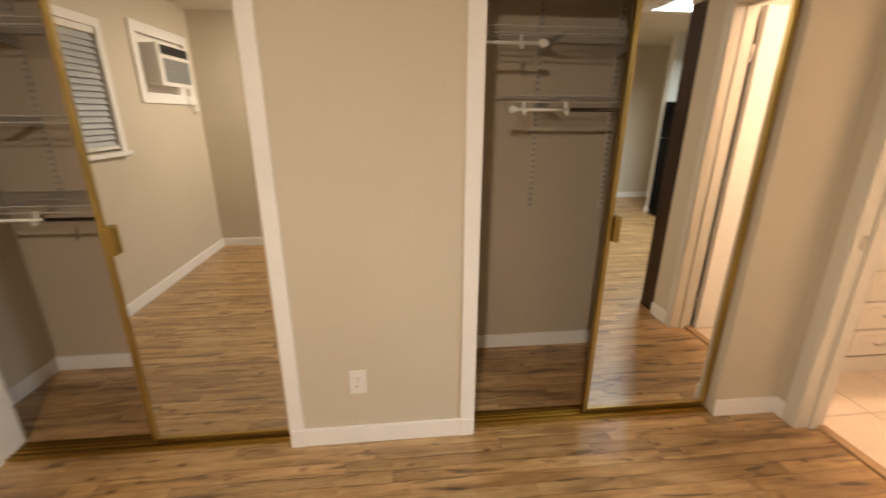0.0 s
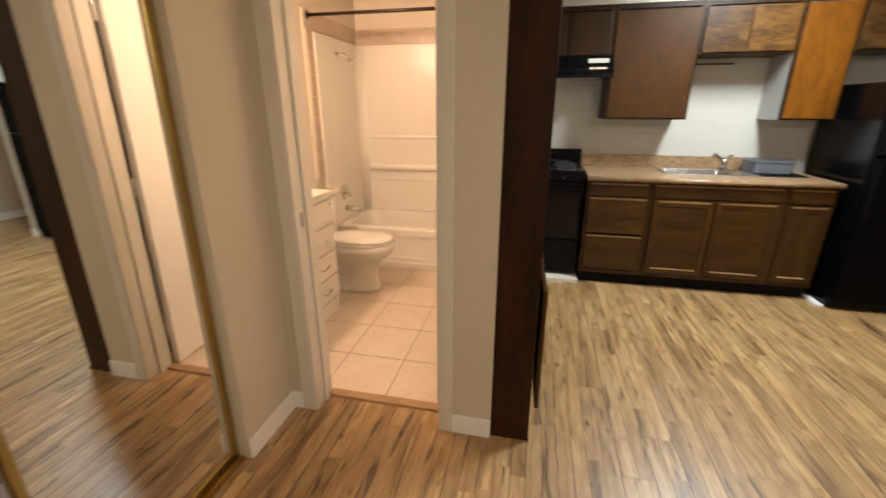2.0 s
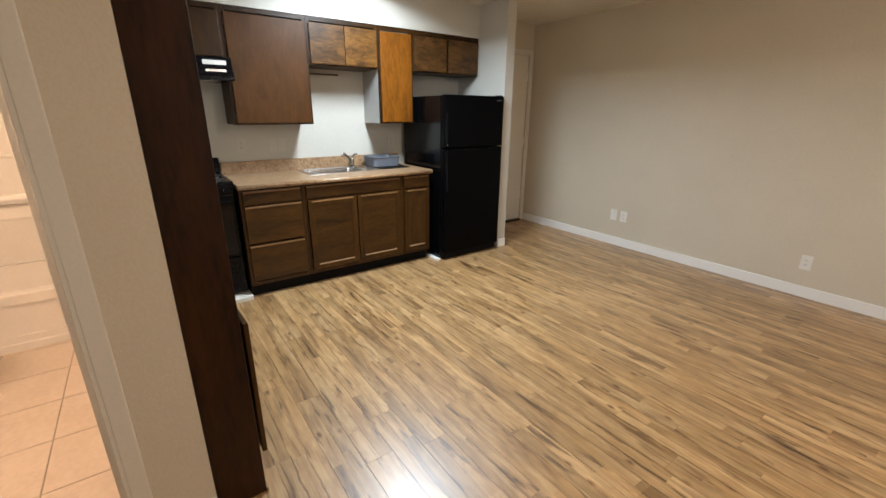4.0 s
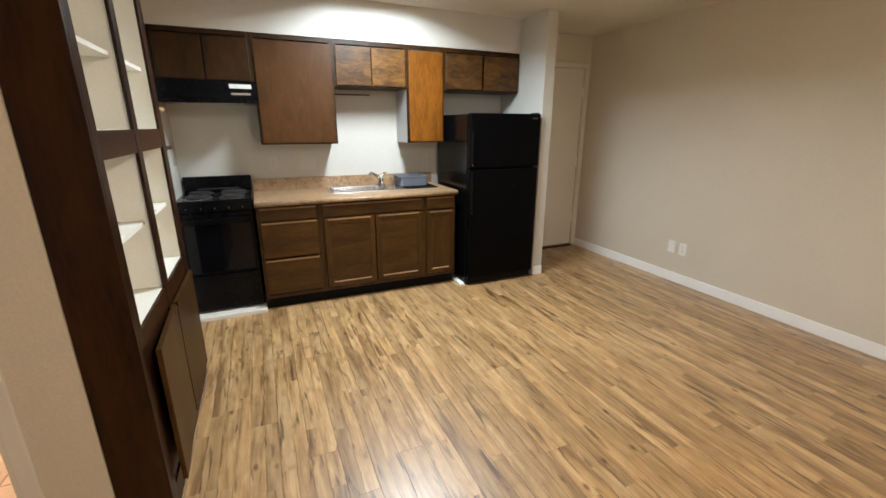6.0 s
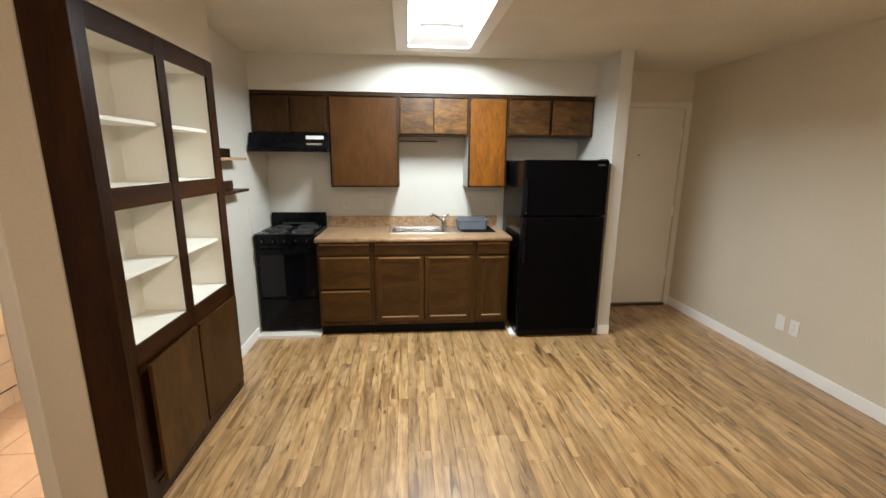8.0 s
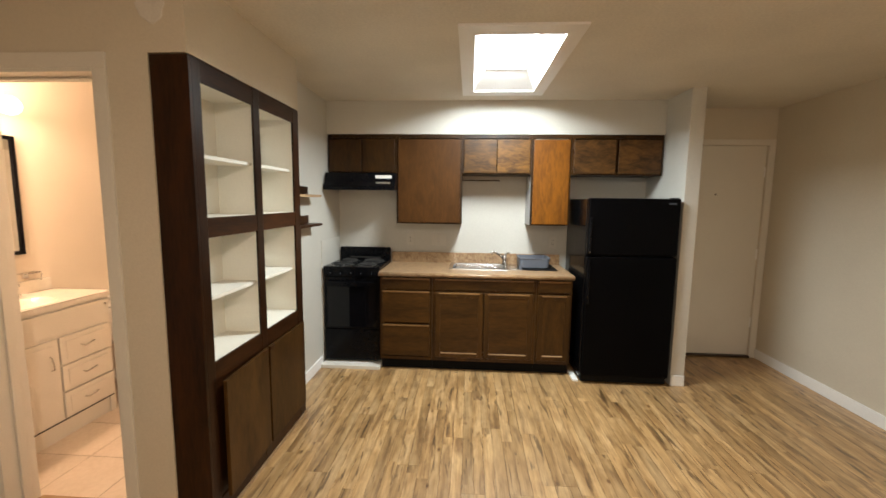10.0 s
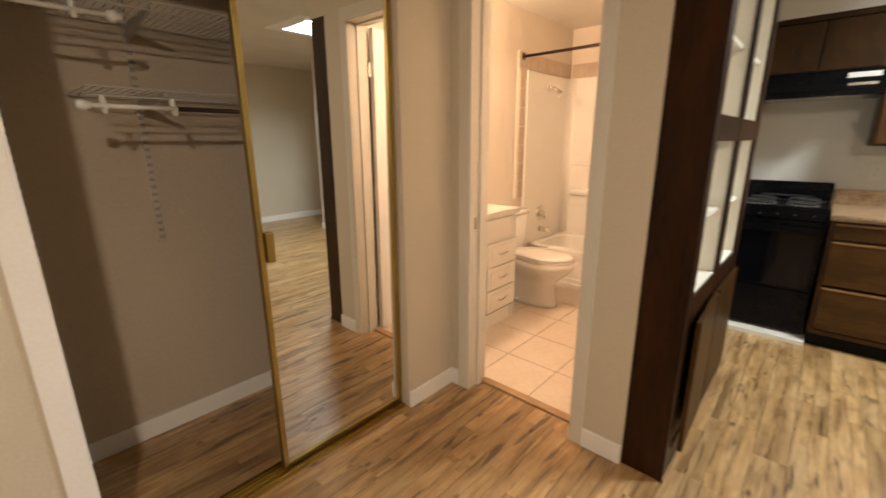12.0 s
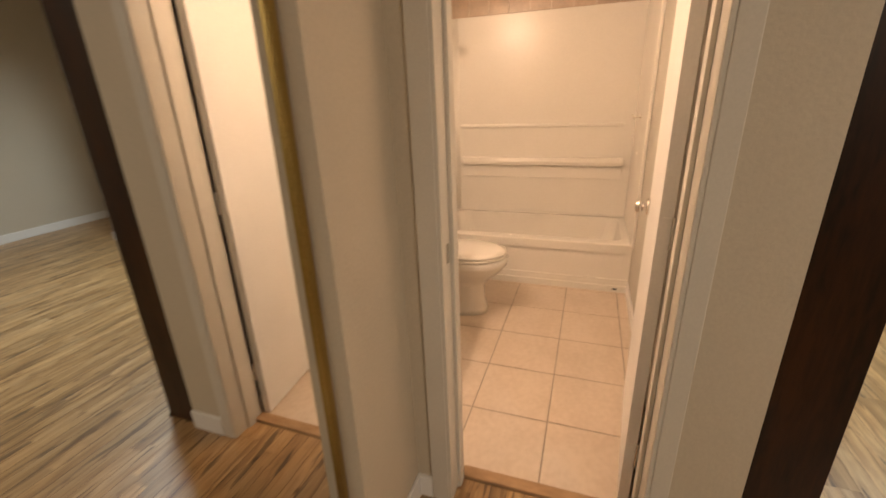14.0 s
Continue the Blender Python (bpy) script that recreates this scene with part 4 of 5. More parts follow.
# ---- bookcase ----
bookcase = thing("built_in_bookcase", (2.62, 0.70, 0.0), "dark stained built-in bookcase with cream shelves and two doors", "bookcase")
F0, F1, BX0, BX1, BACK = 0.668, 0.681, 2.085, 3.158, 0.902
part("side_panel", boxes((BX0 - 0.018, BX0, F0, 0.834, 0.0, 2.122), bevel=0.002), CASE, bookcase, "wide dark end panel")
part("base_molding", boxes((BX0 - 0.024, BX1, F0 - 0.006, F0 - 0.0005, 0.0, 0.02)), RAW, bookcase, "thin raw wood strip at the floor")
for x0, x1 in ((BX0, 2.142), (2.575, 2.640), (3.072, BX1)):
    part("stile", boxes((x0, x1, F0, F1, 0.02, 2.122), bevel=0.002), CASE, bookcase)
for z0, z1 in ((0.02, 0.11), (0.690, 0.784), (1.362, 1.452), (2.030, 2.122)):
    for x0, x1 in ((2.142, 2.575), (2.640, 3.072)):
        part("rail", boxes((x0, x1, F0 + 0.0015, F1, z0, z1), bevel=0.0015), CASE_X, bookcase)
part("right_side", boxes((3.140, BX1, F1, 0.859, 0.0, 2.122)), CASE, bookcase)
part("back", boxes((2.0875, 3.140, BACK - 0.008, BACK, 0.10, 2.10)), NOOK, bookcase, "cream painted back")
part("left_lining", boxes((2.088, 2.142, F1, BACK - 0.008, 0.784, 2.07)), NOOK, bookcase)
part("right_lining", boxes((3.076, 3.140, F1, BACK - 0.008, 0.784, 2.07)), NOOK, bookcase)
part("divider", boxes((2.598, 2.616, F1, BACK - 0.008, 0.784, 2.07)), NOOK, bookcase)
part("top_lining", boxes((2.142, 3.076, F1, BACK - 0.008, 2.045, 2.07)), NOOK, bookcase)
for x0, x1 in ((2.142, 2.598), (2.616, 3.076)):
    for z, f in ((0.768, F1), (1.436, F1), (1.715, F1 + 0.02), (1.065, F1 + 0.02)):
        part("shelf", boxes((x0 + 0.0005, x1 - 0.0005, f, BACK - 0.008, z, z + 0.017)), NOOK, bookcase, "cream painted shelf")
# Dark sheets added behind the doors in place of the cupboards' inner shade.
for x0, x1 in ((2.142, 2.575), (2.640, 3.072)):
    part("cupboard_lining", boxes((x0, x1, F1 - 0.005, F1 - 0.001, 0.11, 0.690)), CASE, bookcase)
for x0, x1, hinge in ((2.158, 2.604, 2.20), (2.622, 3.120, 3.08)):
    panel = boxes((x0, x1, F0 - 0.020, F0 - 0.0015, 0.108, 0.690), bevel=0.004)
    if hinge < 2.6:
        bmesh.ops.rotate(panel, cent=(x1, F0 - 0.0015, 0), matrix=Matrix.Rotation(radians(2.4), 3, "Z"), verts=panel.verts)
    leaf = part("door", panel, DOOR_BROWN, bookcase, "plain dark stained door" if hinge > 2.6 else "plain dark stained door, slightly ajar")
    part("edge_pull", boxes((min(max(x0, 2.54), x1 - 0.05), min(max(x0, 2.54) + 0.055, x1), F0 - 0.024, F0 - 0.018, 0.668, 0.688), bevel=0.002), CASE_X, leaf)
    if hinge > 2.6:
        for z in (0.20, 0.60):
            part("hinge", boxes((x1, x1 + 0.020, F0 - 0.006, F0 - 0.0005, z - 0.025, z + 0.025)), BRONZE, leaf)

# small shelves on the kitchen side wall
for z in (1.565, 1.330):
    ledge = thing("corner_ledge", (3.90, 0.80, z), "small dark wooden wall shelf with a pale front edge", "wall shelf", "wall ledges")
    part("board", boxes((3.20, 3.80, 0.755, 0.859, z - 0.010, z + 0.010), bevel=0.002), CASE_X, ledge)
    part("edge", boxes((3.20, 3.80, 0.749, 0.755, z - 0.010, z + 0.010)), RAW if z > 1.4 else CASE_X, ledge)
    part("back_block", boxes((3.50, 3.74, 0.842, 0.8595, z + 0.010, z + 0.075), bevel=0.002), CASE, ledge)

# ---- kitchen ----
KX = 4.28


def slab_door(parent, name, y0, y1, z0, z1, mat, x=KX, panel=None, label=""):
    """A lipped flat door on the face frame, facing the room."""
    leaf = part(name, boxes((x - 0.016, x - 0.0005, y0, y1, z0, z1), bevel=0.004), mat, parent, label)
    if panel:
        m = 0.045
        part("panel_frame", boxes((x - 0.021, x - 0.0155, y0, y0 + m, z0, z1), (x - 0.021, x - 0.0155, y1 - m, y1, z0, z1), (x - 0.021, x - 0.0155, y0 + m, y1 - m, z1 - m, z1), (x - 0.021, x - 0.0155, y0 + m, y1 - m, z0, z0 + m), bevel=0.002), panel, leaf)
    return leaf


def wall_cabinet(y0, y1, z0, z1, doors, mat, label, split=None, gap=0.006):
    """A wall cabinet with a face frame; y0 < y1."""
    cab = thing("wall_cabinet", (4.45, (y0 + y1) / 2, z0), label, "wall cabinet", "kitchen wall cabinets")
    part("carcass", boxes((KX + 0.018, 4.619, y0 + 0.001, y1 - 0.001, z0, z1)), MELAMINE if split else CAB_DARK, cab)
    f = 0.032
    part("frame_top", boxes((KX, KX + 0.018, y0 + f, y1 - f, z1 - f, z1)), CAB_DARK, cab)
    part("frame_bottom", boxes((KX, KX + 0.018, y0 + f, y1 - f, z0, z0 + f)), CAB_DARK, cab)
    for a in (y0 + 0.001, y1 - f):
        part("frame_stile", boxes((KX, KX + 0.018, a, a + f - 0.001, z0, z1)), CAB_DARK, cab)
    inner0, inner1 = y0 + 0.018, y1 - 0.018
    w = (inner1 - inner0 - gap * (doors - 1)) / doors
    for k in range(doors):
        a = inner0 + k * (w + gap)
        leaf = slab_door(cab, "door", a, a + w, z0 + 0.012, z1 - 0.045, mat[k % len(mat)])
        edge = a if k % 2 == 0 and doors > 1 else a + w
        for z in (z0 + 0.06, z1 - 0.10):
            part("hinge", boxes((KX - 0.010, KX - 0.001, edge - 0.006, edge + 0.006, z - 0.02, z + 0.02)), BRONZE, leaf, "small dark hinge")
    return cab


wall_cabinet(0.202, 0.852, 1.785, 2.143, 2, [CAB_DARK], "dark walnut wall cabinet above the range hood", gap=0.01)
wall_cabinet(-0.412, 0.202, 1.320, 2.143, 1, [CAB_RED], "reddish walnut wall cabinet with one broad flat door")
wall_cabinet(-1.045, -0.412, 1.785, 2.143, 2, [BURL], "short burled wood wall cabinet above the sink")
wall_cabinet(-1.404, -1.045, 1.320, 2.143, 1, [AMBER], "narrow wall cabinet with an amber stained door", split=True)
wall_cabinet(-2.206, -1.404, 1.785, 2.143, 2, [wood("dark_burled_wood", (0.105, 0.046, 0.011), (0.024, 0.010, 0.0035), "y", 0.38, 5, 0.0, 0.3, 2.6)], "dark burled wall cabinet above the refrigerator", gap=0.026)

hood = thing("range_hood", (4.38, 0.515, 1.63), "black under-cabinet range hood with a white label", "range hood")


def hood_shell():
    bm = bmesh.new()
    rows = []
    for y in (0.845, 0.190):
        rows.append([bm.verts.new((x, y, z)) for x, z in ((4.618, 1.632), (4.12, 1.632), (4.115, 1.665), (4.15, 1.70), (4.175, 1.784), (4.618, 1.784))])
    n = len(rows[0])
    for k in range(n):
        bm.faces.new((rows[0][k], rows[0][(k + 1) % n], rows[1][(k + 1) % n], rows[1][k]))
    bm.faces.new(rows[0])
    bm.faces.new(rows[1][::-1])
    return bm


part("shell", hood_shell(), BLACK, hood)
part("lip", boxes((4.108, 4.118, 0.19, 0.845, 1.626, 1.655), bevel=0.003), BLACK, hood)
part("label", boxes((4.157, 4.161, 0.225, 0.375, 1.732, 1.762)), PLASTIC, hood, "white sticker")
part("control_strip", boxes((4.130, 4.136, 0.235, 0.365, 1.684, 1.70)), STEEL, hood, "grey switch strip")
part("filter", boxes((4.20, 4.55, 0.28, 0.78, 1.628, 1.633)), STEEL, hood)

towel_bar = thing("towel_bar", (4.60, -0.60, 1.74), "thin dark metal bar below the cabinet", "towel bar")
part("bar", rod(bmesh.new(), (4.58, -0.412, 1.742), (4.58, -0.78, 1.742), 0.006, 10), BRONZE, towel_bar)
for y in (-0.42, -0.77):
    part("post", rod(bmesh.new(), (4.58, y, 1.742), (4.62, y, 1.742), 0.007, 8), BRONZE, towel_bar)

FX = 3.985


def base_cabinet(y0, y1, label, fronts):
    """A floor cabinet with a face frame, a dark toe kick and its fronts."""
    cab = thing("base_cabinet", (4.25, (y0 + y1) / 2, 0.0), label, "base cabinet", "kitchen base cabinets")
    part("carcass", boxes((FX + 0.018, 4.619, y0 + 0.001, y1 - 0.001, 0.10, 0.868)), CAB_DARK, cab)
    part("toe_kick", boxes((FX + 0.055, 4.60, y0 + 0.001, y1 - 0.001, 0.0, 0.10)), RUBBER, cab, "black toe kick")
    part("face_frame", boxes((FX, FX + 0.018, y0 + 0.001, y1 - 0.001, 0.842, 0.868), (FX, FX + 0.018, y0 + 0.001, y1 - 0.001, 0.10, 0.128), (FX, FX + 0.018, y0 + 0.001, y0 + 0.03, 0.128, 0.842),
                             (FX, FX + 0.018, y1 - 0.03, y1 - 0.001, 0.128, 0.842), (FX, FX + 0.018, y0 + 0.03, y1 - 0.03, 0.735, 0.76)), CAB, cab)
    for name, a, b, z0, z1, mat in fronts:
        if name == "drawer":
            front = slab_door(cab, "drawer", a, b, z0, z1, mat, FX)
            # highlight on the top edge, painted as a lighter strip
            part("bevel_strip", boxes((FX - 0.0205, FX - 0.0155, a + 0.004, b - 0.004, z1 - 0.016, z1 - 0.003), bevel=0.002), HONEY, front, "lighter strip for the highlight on the top edge")
        else:
            front = slab_door(cab, "door", a, b, z0, z1, mat, FX, CAB)
            part("finger_edge", boxes((FX - 0.025, FX - 0.0205, a + 0.03, b - 0.03, z1 - 0.018, z1 - 0.004), bevel=0.002), HONEY, front, "lighter strip for the highlight on the top edge")
            # shine near the lower edge, put in as a pale strip
            part("sill_edge", boxes((FX - 0.0225, FX - 0.0155, a + 0.05, b - 0.05, z0 + 0.036, z0 + 0.047), bevel=0.002), RAW, front, "pale strip for the shine on the lower edge")
    return cab


base_cabinet(-0.170, 0.300, "dark walnut base cabinet with three drawers", [("drawer", -0.148, 0.278, 0.752, 0.856, CAB_Y), ("drawer", -0.148, 0.278, 0.448, 0.738, CAB_Y), ("drawer", -0.148, 0.278, 0.140, 0.432, CAB_Y)])
base_cabinet(-1.085, -0.170, "dark walnut sink base cabinet with two panel doors", [("drawer", -1.062, -0.192, 0.752, 0.856, CAB_Y), ("door", -0.622, -0.200, 0.138, 0.736, CAB_Y), ("door", -1.058, -0.632, 0.138, 0.736, CAB_Y)])
base_cabinet(-1.395, -1.085, "narrow walnut base cabinet with a drawer and door", [("drawer", -1.378, -1.102, 0.752, 0.856, CAB_Y), ("door", -1.376, -1.102, 0.138, 0.732, CAB)])


counter = thing("worktop", (4.28, -0.55, 0.869), "speckled tan laminate worktop with a low splash strip", "worktop")
part("slab", boxes((3.953, 4.205, -1.402, 0.306, 0.869, 0.906), (4.205, 4.555, -0.325, 0.306, 0.869, 0.906), (4.205, 4.555, -1.402, -0.845, 0.869, 0.906), (4.555, 4.597, -1.402, 0.306, 0.869, 0.906)), LAMINATE, counter)
part("rounded_edge", rod(bmesh.new(), (3.954, -1.402, 0.8875), (3.954, 0.306, 0.8875), 0.0185, 14), LAMINATE, counter, "", True)
part("splash_strip", boxes((4.597, 4.6185, -1.402, 0.306, 0.869, 1.010), bevel=0.003), LAMINATE, counter)


def sink_bowl():
    bm = bmesh.new()
    rims = []
    x0, x1, y0, y1 = 4.19, 4.575, -0.875, -0.305
    for inset, z in ((0.0, 0.9065), (0.002, 0.912), (0.020, 0.911), (0.032, 0.904), (0.042, 0.79), (0.075, 0.765)):
        row, r = [], 0.02 + inset * 0.9
        for cx, cy, a0 in ((x1 - inset - r, y1 - inset - r, 0), (x0 + inset + r, y1 - inset - r, 90), (x0 + inset + r, y0 + inset + r, 180), (x1 - inset - r, y0 + inset + r, 270)):
            for k in range(5):
                a = radians(a0 + 22.5 * k)
                row.append(bm.verts.new((cx + r * math.cos(a), cy + r * math.sin(a), z)))
        rims.append(row)
    for low, high in zip(rims, rims[1:]):
        for k in range(len(low)):
            bm.faces.new((low[k], low[(k + 1) % len(low)], high[(k + 1) % len(low)], high[k]))
    bm.faces.new(rims[-1])
    return bm


sink = thing("kitchen_sink", (4.38, -0.75, 0.906), "stainless steel sink set into the worktop", "sink")
part("bowl", sink_bowl(), STEEL, sink)
part("drainboard", boxes((4.20, 4.57, -0.992, -0.8755, 0.9063, 0.911), bevel=0.002), STEEL, sink)
for k in range(4):
    part("rib", boxes((4.22, 4.55, -0.978 + 0.026 * k, -0.968 + 0.026 * k, 0.9105, 0.9135)), STEEL, sink)
part("drain", rod(bmesh.new(), (4.38, -0.59, 0.762), (4.38, -0.59, 0.769), 0.042, 20), CHROME, sink)
# Dark ribbed end of the steel drainboard, built as a black sheet.
board_end = thing("drainboard_end", (4.38, -1.13, 0.906), "ridged dark end of the sink drainboard, built as a black sheet", "drying mat")
part("sheet", boxes((4.20, 4.57, -1.31, -0.995, 0.9065, 0.912), bevel=0.002), RUBBER, board_end)
for k in range(6):
    part("ridge", boxes((4.215, 4.555, -1.298 + 0.047 * k, -1.285 + 0.047 * k, 0.912, 0.9155)), RUBBER, board_end)
mixer = thing("kitchen_faucet", (4.545, -0.86, 0.906), "chrome single-lever kitchen faucet", "faucet")
part("deck", rod(bmesh.new(), (4.535, -0.845, 0.9062), (4.535, -0.845, 0.918), 0.034, 20), CHROME, mixer)
part("body", rod(bmesh.new(), (4.535, -0.845, 0.916), (4.535, -0.845, 1.005), 0.021, 16), CHROME, mixer, "", True)
part("spout", tube([(4.535, -0.845, 0.955), (4.50, -0.80, 1.005), (4.455, -0.735, 1.045), (4.44, -0.715, 1.038), (4.44, -0.715, 1.02)], 0.0115, 12), CHROME, mixer, "", True)
part("lever", tube([(4.535, -0.845, 1.003), (4.535, -0.875, 1.025), (4.53, -0.90, 1.03)], 0.009, 10), CHROME, mixer, "", True)


def dish_tub():
    """An open tapered tub with a rim."""
    bm, rows = bmesh.new(), []
    for grow, z in ((0.0, 0.918), (0.008, 1.000), (0.014, 1.002), (0.014, 1.010), (0.004, 1.010), (-0.006, 0.925)):
        row, r = [], 0.03
        x0, x1, y0, y1 = 4.30 - grow, 4.53 + grow, -1.245 - grow, -0.975 + grow
        for cx, cy, a0 in ((x1 - r, y1 - r, 0), (x0 + r, y1 - r, 90), (x0 + r, y0 + r, 180), (x1 - r, y0 + r, 270)):
            for k in range(5):
                a = radians(a0 + 22.5 * k)
                row.append(bm.verts.new((cx + r * math.cos(a), cy + r * math.sin(a), z)))
        rows.append(row)
    for low, high in zip(rows, rows[1:]):
        for k in range(len(low)):
            bm.faces.new((low[k], low[(k + 1) % len(low)], high[(k + 1) % len(low)], high[k]))
    bm.faces.new(rows[0][::-1])
    bm.faces.new(rows[-1])
    return bm


single("dish_tub", dish_tub(), GREY, "grey plastic dish tub on the drainboard end", "dish tub")

# range
stove = thing("electric_range", (4.30, 0.57, 0.03), "black electric range with four coil burners", "range")
SY0, SY1, SX = 0.318, 0.834, 4.045
part("body", boxes((SX + 0.03, 4.60, SY0, SY1, 0.045, 0.895), bevel=0.004), BLACK, stove)
part("cooktop", boxes((SX - 0.004, 4.60, SY0 - 0.003, SY1 + 0.003, 0.895, 0.930), bevel=0.008), BLACK, stove)
part("control_panel", boxes((SX - 0.006, SX + 0.03, SY0, SY1, 0.842, 0.897), bevel=0.005), BLACK, stove)
for k in range(5):
    y = SY0 + 0.07 + 0.094 * k
    knob = part("knob", rod(bmesh.new(), (SX - 0.006, y, 0.868), (SX - 0.030, y, 0.868), 0.019, 16, 0.015), BLACK, stove)
    part("mark", boxes((SX - 0.0312, SX - 0.0295, y - 0.0015, y + 0.0015, 0.868, 0.882)), GREY, knob)
door = part("oven_door", boxes((SX, SX + 0.03, SY0 + 0.003, SY1 - 0.003, 0.352, 0.836), bevel=0.006), BLACK, stove)
part("glass", boxes((SX - 0.003, SX + 0.001, SY0 + 0.03, SY1 - 0.03, 0.372, 0.745)), SMOKED, door, "glossy smoked glass")
part("handle", boxes((SX - 0.040, SX - 0.022, SY0 + 0.03, SY1 - 0.03, 0.778, 0.800), (SX - 0.024, SX, SY0 + 0.03, SY0 + 0.05, 0.78, 0.798), (SX - 0.024, SX, SY1 - 0.05, SY1 - 0.03, 0.78, 0.798), bevel=0.004), BLACK, door)
part("drawer", boxes((SX, SX + 0.03, SY0 + 0.003, SY1 - 0.003, 0.05, 0.344), bevel=0.006), BLACK, stove)
guard = part("backguard", boxes((4.555, 4.60, SY0 - 0.003, SY1 + 0.003, 0.925, 1.056), bevel=0.012), BLACK, stove)
part("vent", boxes((4.552, 4.556, SY0 + 0.10, SY1 - 0.10, 0.945, 0.958)), SLOT, guard)
for by, bx, r in ((0.455, 4.17, 0.075), (0.70, 4.17, 0.092), (0.455, 4.43, 0.092), (0.70, 4.43, 0.075)):
    burner = part("burner", rod(bmesh.new(), (bx, by, 0.930), (bx, by, 0.934), r + 0.018, 28), PAN, stove, "shiny drip pan")
    bm = bmesh.new()
    steps = 64
    pts = [(bx + (0.018 + (r - 0.018) * k / steps) * math.cos(3.3 * 2 * math.pi * k / steps), by + (0.018 + (r - 0.018) * k / steps) * math.sin(3.3 * 2 * math.pi * k / steps), 0.9415) for k in range(steps + 1)]
    for a, b in zip(pts, pts[1:]):
        rod(bm, a, b, 0.0055, 6)
    part("coil", bm, SLOT, burner, "dark spiral coil")
for y in (SY0 + 0.05, SY1 - 0.05):
    for x in (SX + 0.07, 4.54):
        part("foot", rod(bmesh.new(), (x, y, 0.031), (x, y, 0.046), 0.018, 10), RUBBER, stove)
single("range_plinth", boxes((3.955, 4.618, 0.302, 0.846, 0.0, 0.031), bevel=0.003), CASING, "low cream painted board under the range", "plinth")
structure("splash_panel", boxes((4.06, 4.60, 0.8535, 0.8595, 0.032, 1.16)), PAINTED_PLATE, "pale splash panel on the wall beside the range", "splash panel")

# refrigerator
fridge = thing("refrigerator", (4.20, -1.815, 0.0), "black two-door refrigerator with a top freezer", "refrigerator")
RY0, RY1, RX = -2.176, -1.456, 3.822
part("cabinet", boxes((RX + 0.065, 4.56, RY0, RY1, 0.03, 1.568), bevel=0.006), FRIDGE_SIDE, fridge, "glossy black sides")
part("gasket", boxes((RX + 0.056, RX + 0.066, RY0 + 0.01, RY1 - 0.01, 0.08, 1.56)), RUBBER, fridge)
for z0, z1, name in ((1.108, 1.576, "freezer_door"), (0.075, 1.098, "fridge_door")):
    leaf = part(name, boxes((RX, RX + 0.056, RY0, RY1, z0, z1), bevel=0.012), FRIDGE, fridge)
    hz0, hz1 = (1.13, 1.42) if name == "freezer_door" else (0.70, 1.08)
    part("handle", boxes((RX - 0.016, RX + 0.004, RY1 - 0.030, RY1 - 0.008, hz0, hz1), bevel=0.006), BLACK, leaf, "glossy black handle")
part("badge", boxes((RX - 0.0015, RX + 0.001, RY0 + 0.035, RY0 + 0.095, 1.528, 1.542)), BADGE, fridge, "small grey badge")
part("hinge_cap", boxes((RX + 0.01, RX + 0.075, RY0 + 0.01, RY0 + 0.06, 1.5765, 1.5835), bevel=0.003), BLACK, fridge)
part("handle_screw", rod(bmesh.new(), (RX - 0.0165, RY1 - 0.019, 1.137), (RX - 0.0185, RY1 - 0.019, 1.137), 0.005, 10), CHROME, fridge, "small chrome screw")
part("kick_grille", boxes((RX + 0.03, RX + 0.066, RY0 + 0.01, RY1 - 0.01, 0.015, 0.07)), RUBBER, fridge)
for y in (RY0 + 0.06, RY1 - 0.06):
    part("foot", rod(bmesh.new(), (RX + 0.08, y, 0.0), (RX + 0.08, y, 0.031), 0.02, 12), RUBBER, fridge)
    part("roller", rod(bmesh.new(), (4.48, y - 0.015, 0.0165), (4.48, y + 0.015, 0.0165), 0.016, 12), RUBBER, fridge)
single("floor_board", boxes((3.875, 4.06, -1.452, -1.405, 0.0, 0.018), bevel=0.002), TRIM, "small white board on the floor by the refrigerator", "board")

# ---- entry ----
entry = thing("entry_door", (4.66, -2.875, 0.0), "flat cream painted entry door, closed", "door")
part("leaf", boxes((4.634, 4.676, -3.328, -2.422, 0.021, 2.098)), CASING, entry)
part("peephole", rod(bmesh.new(), (4.6345, -2.885, 1.63), (4.629, -2.885, 1.63), 0.008, 12), BRONZE, entry)
for z in (0.36, 1.05, 1.85):
    part("hinge", boxes((4.6285, 4.6345, -3.334, -3.318, z - 0.05, z + 0.05)), TRIM, entry)
knob = part("knob", rod(bmesh.new(), (4.634, -2.49, 0.96), (4.622, -2.49, 0.96), 0.03, 16), CHROME, entry)
part("grip", ball(rod(bmesh.new(), (4.622, -2.49, 0.96), (4.59, -2.49, 0.96), 0.011, 10), (4.585, -2.49, 0.96), 0.026, 14), CHROME, knob, "", True)

# ---- sleeping corner ----
window = thing("window_west", (-1.91, 0.52, 1.20), "small window with white horizontal blinds in a white frame", "window", kind="structure")
for row in ((-1.91, -1.896, 0.08, 0.14, 1.14, 2.09), (-1.91, -1.896, 0.90, 0.96, 1.14, 2.09), (-1.91, -1.896, 0.14, 0.90, 2.03, 2.09)):
    part("casing", boxes(row, bevel=0.003), TRIM, window)
part("sill", boxes((-1.91, -1.868, 0.06, 0.98, 1.165, 1.195), bevel=0.005), TRIM, window)
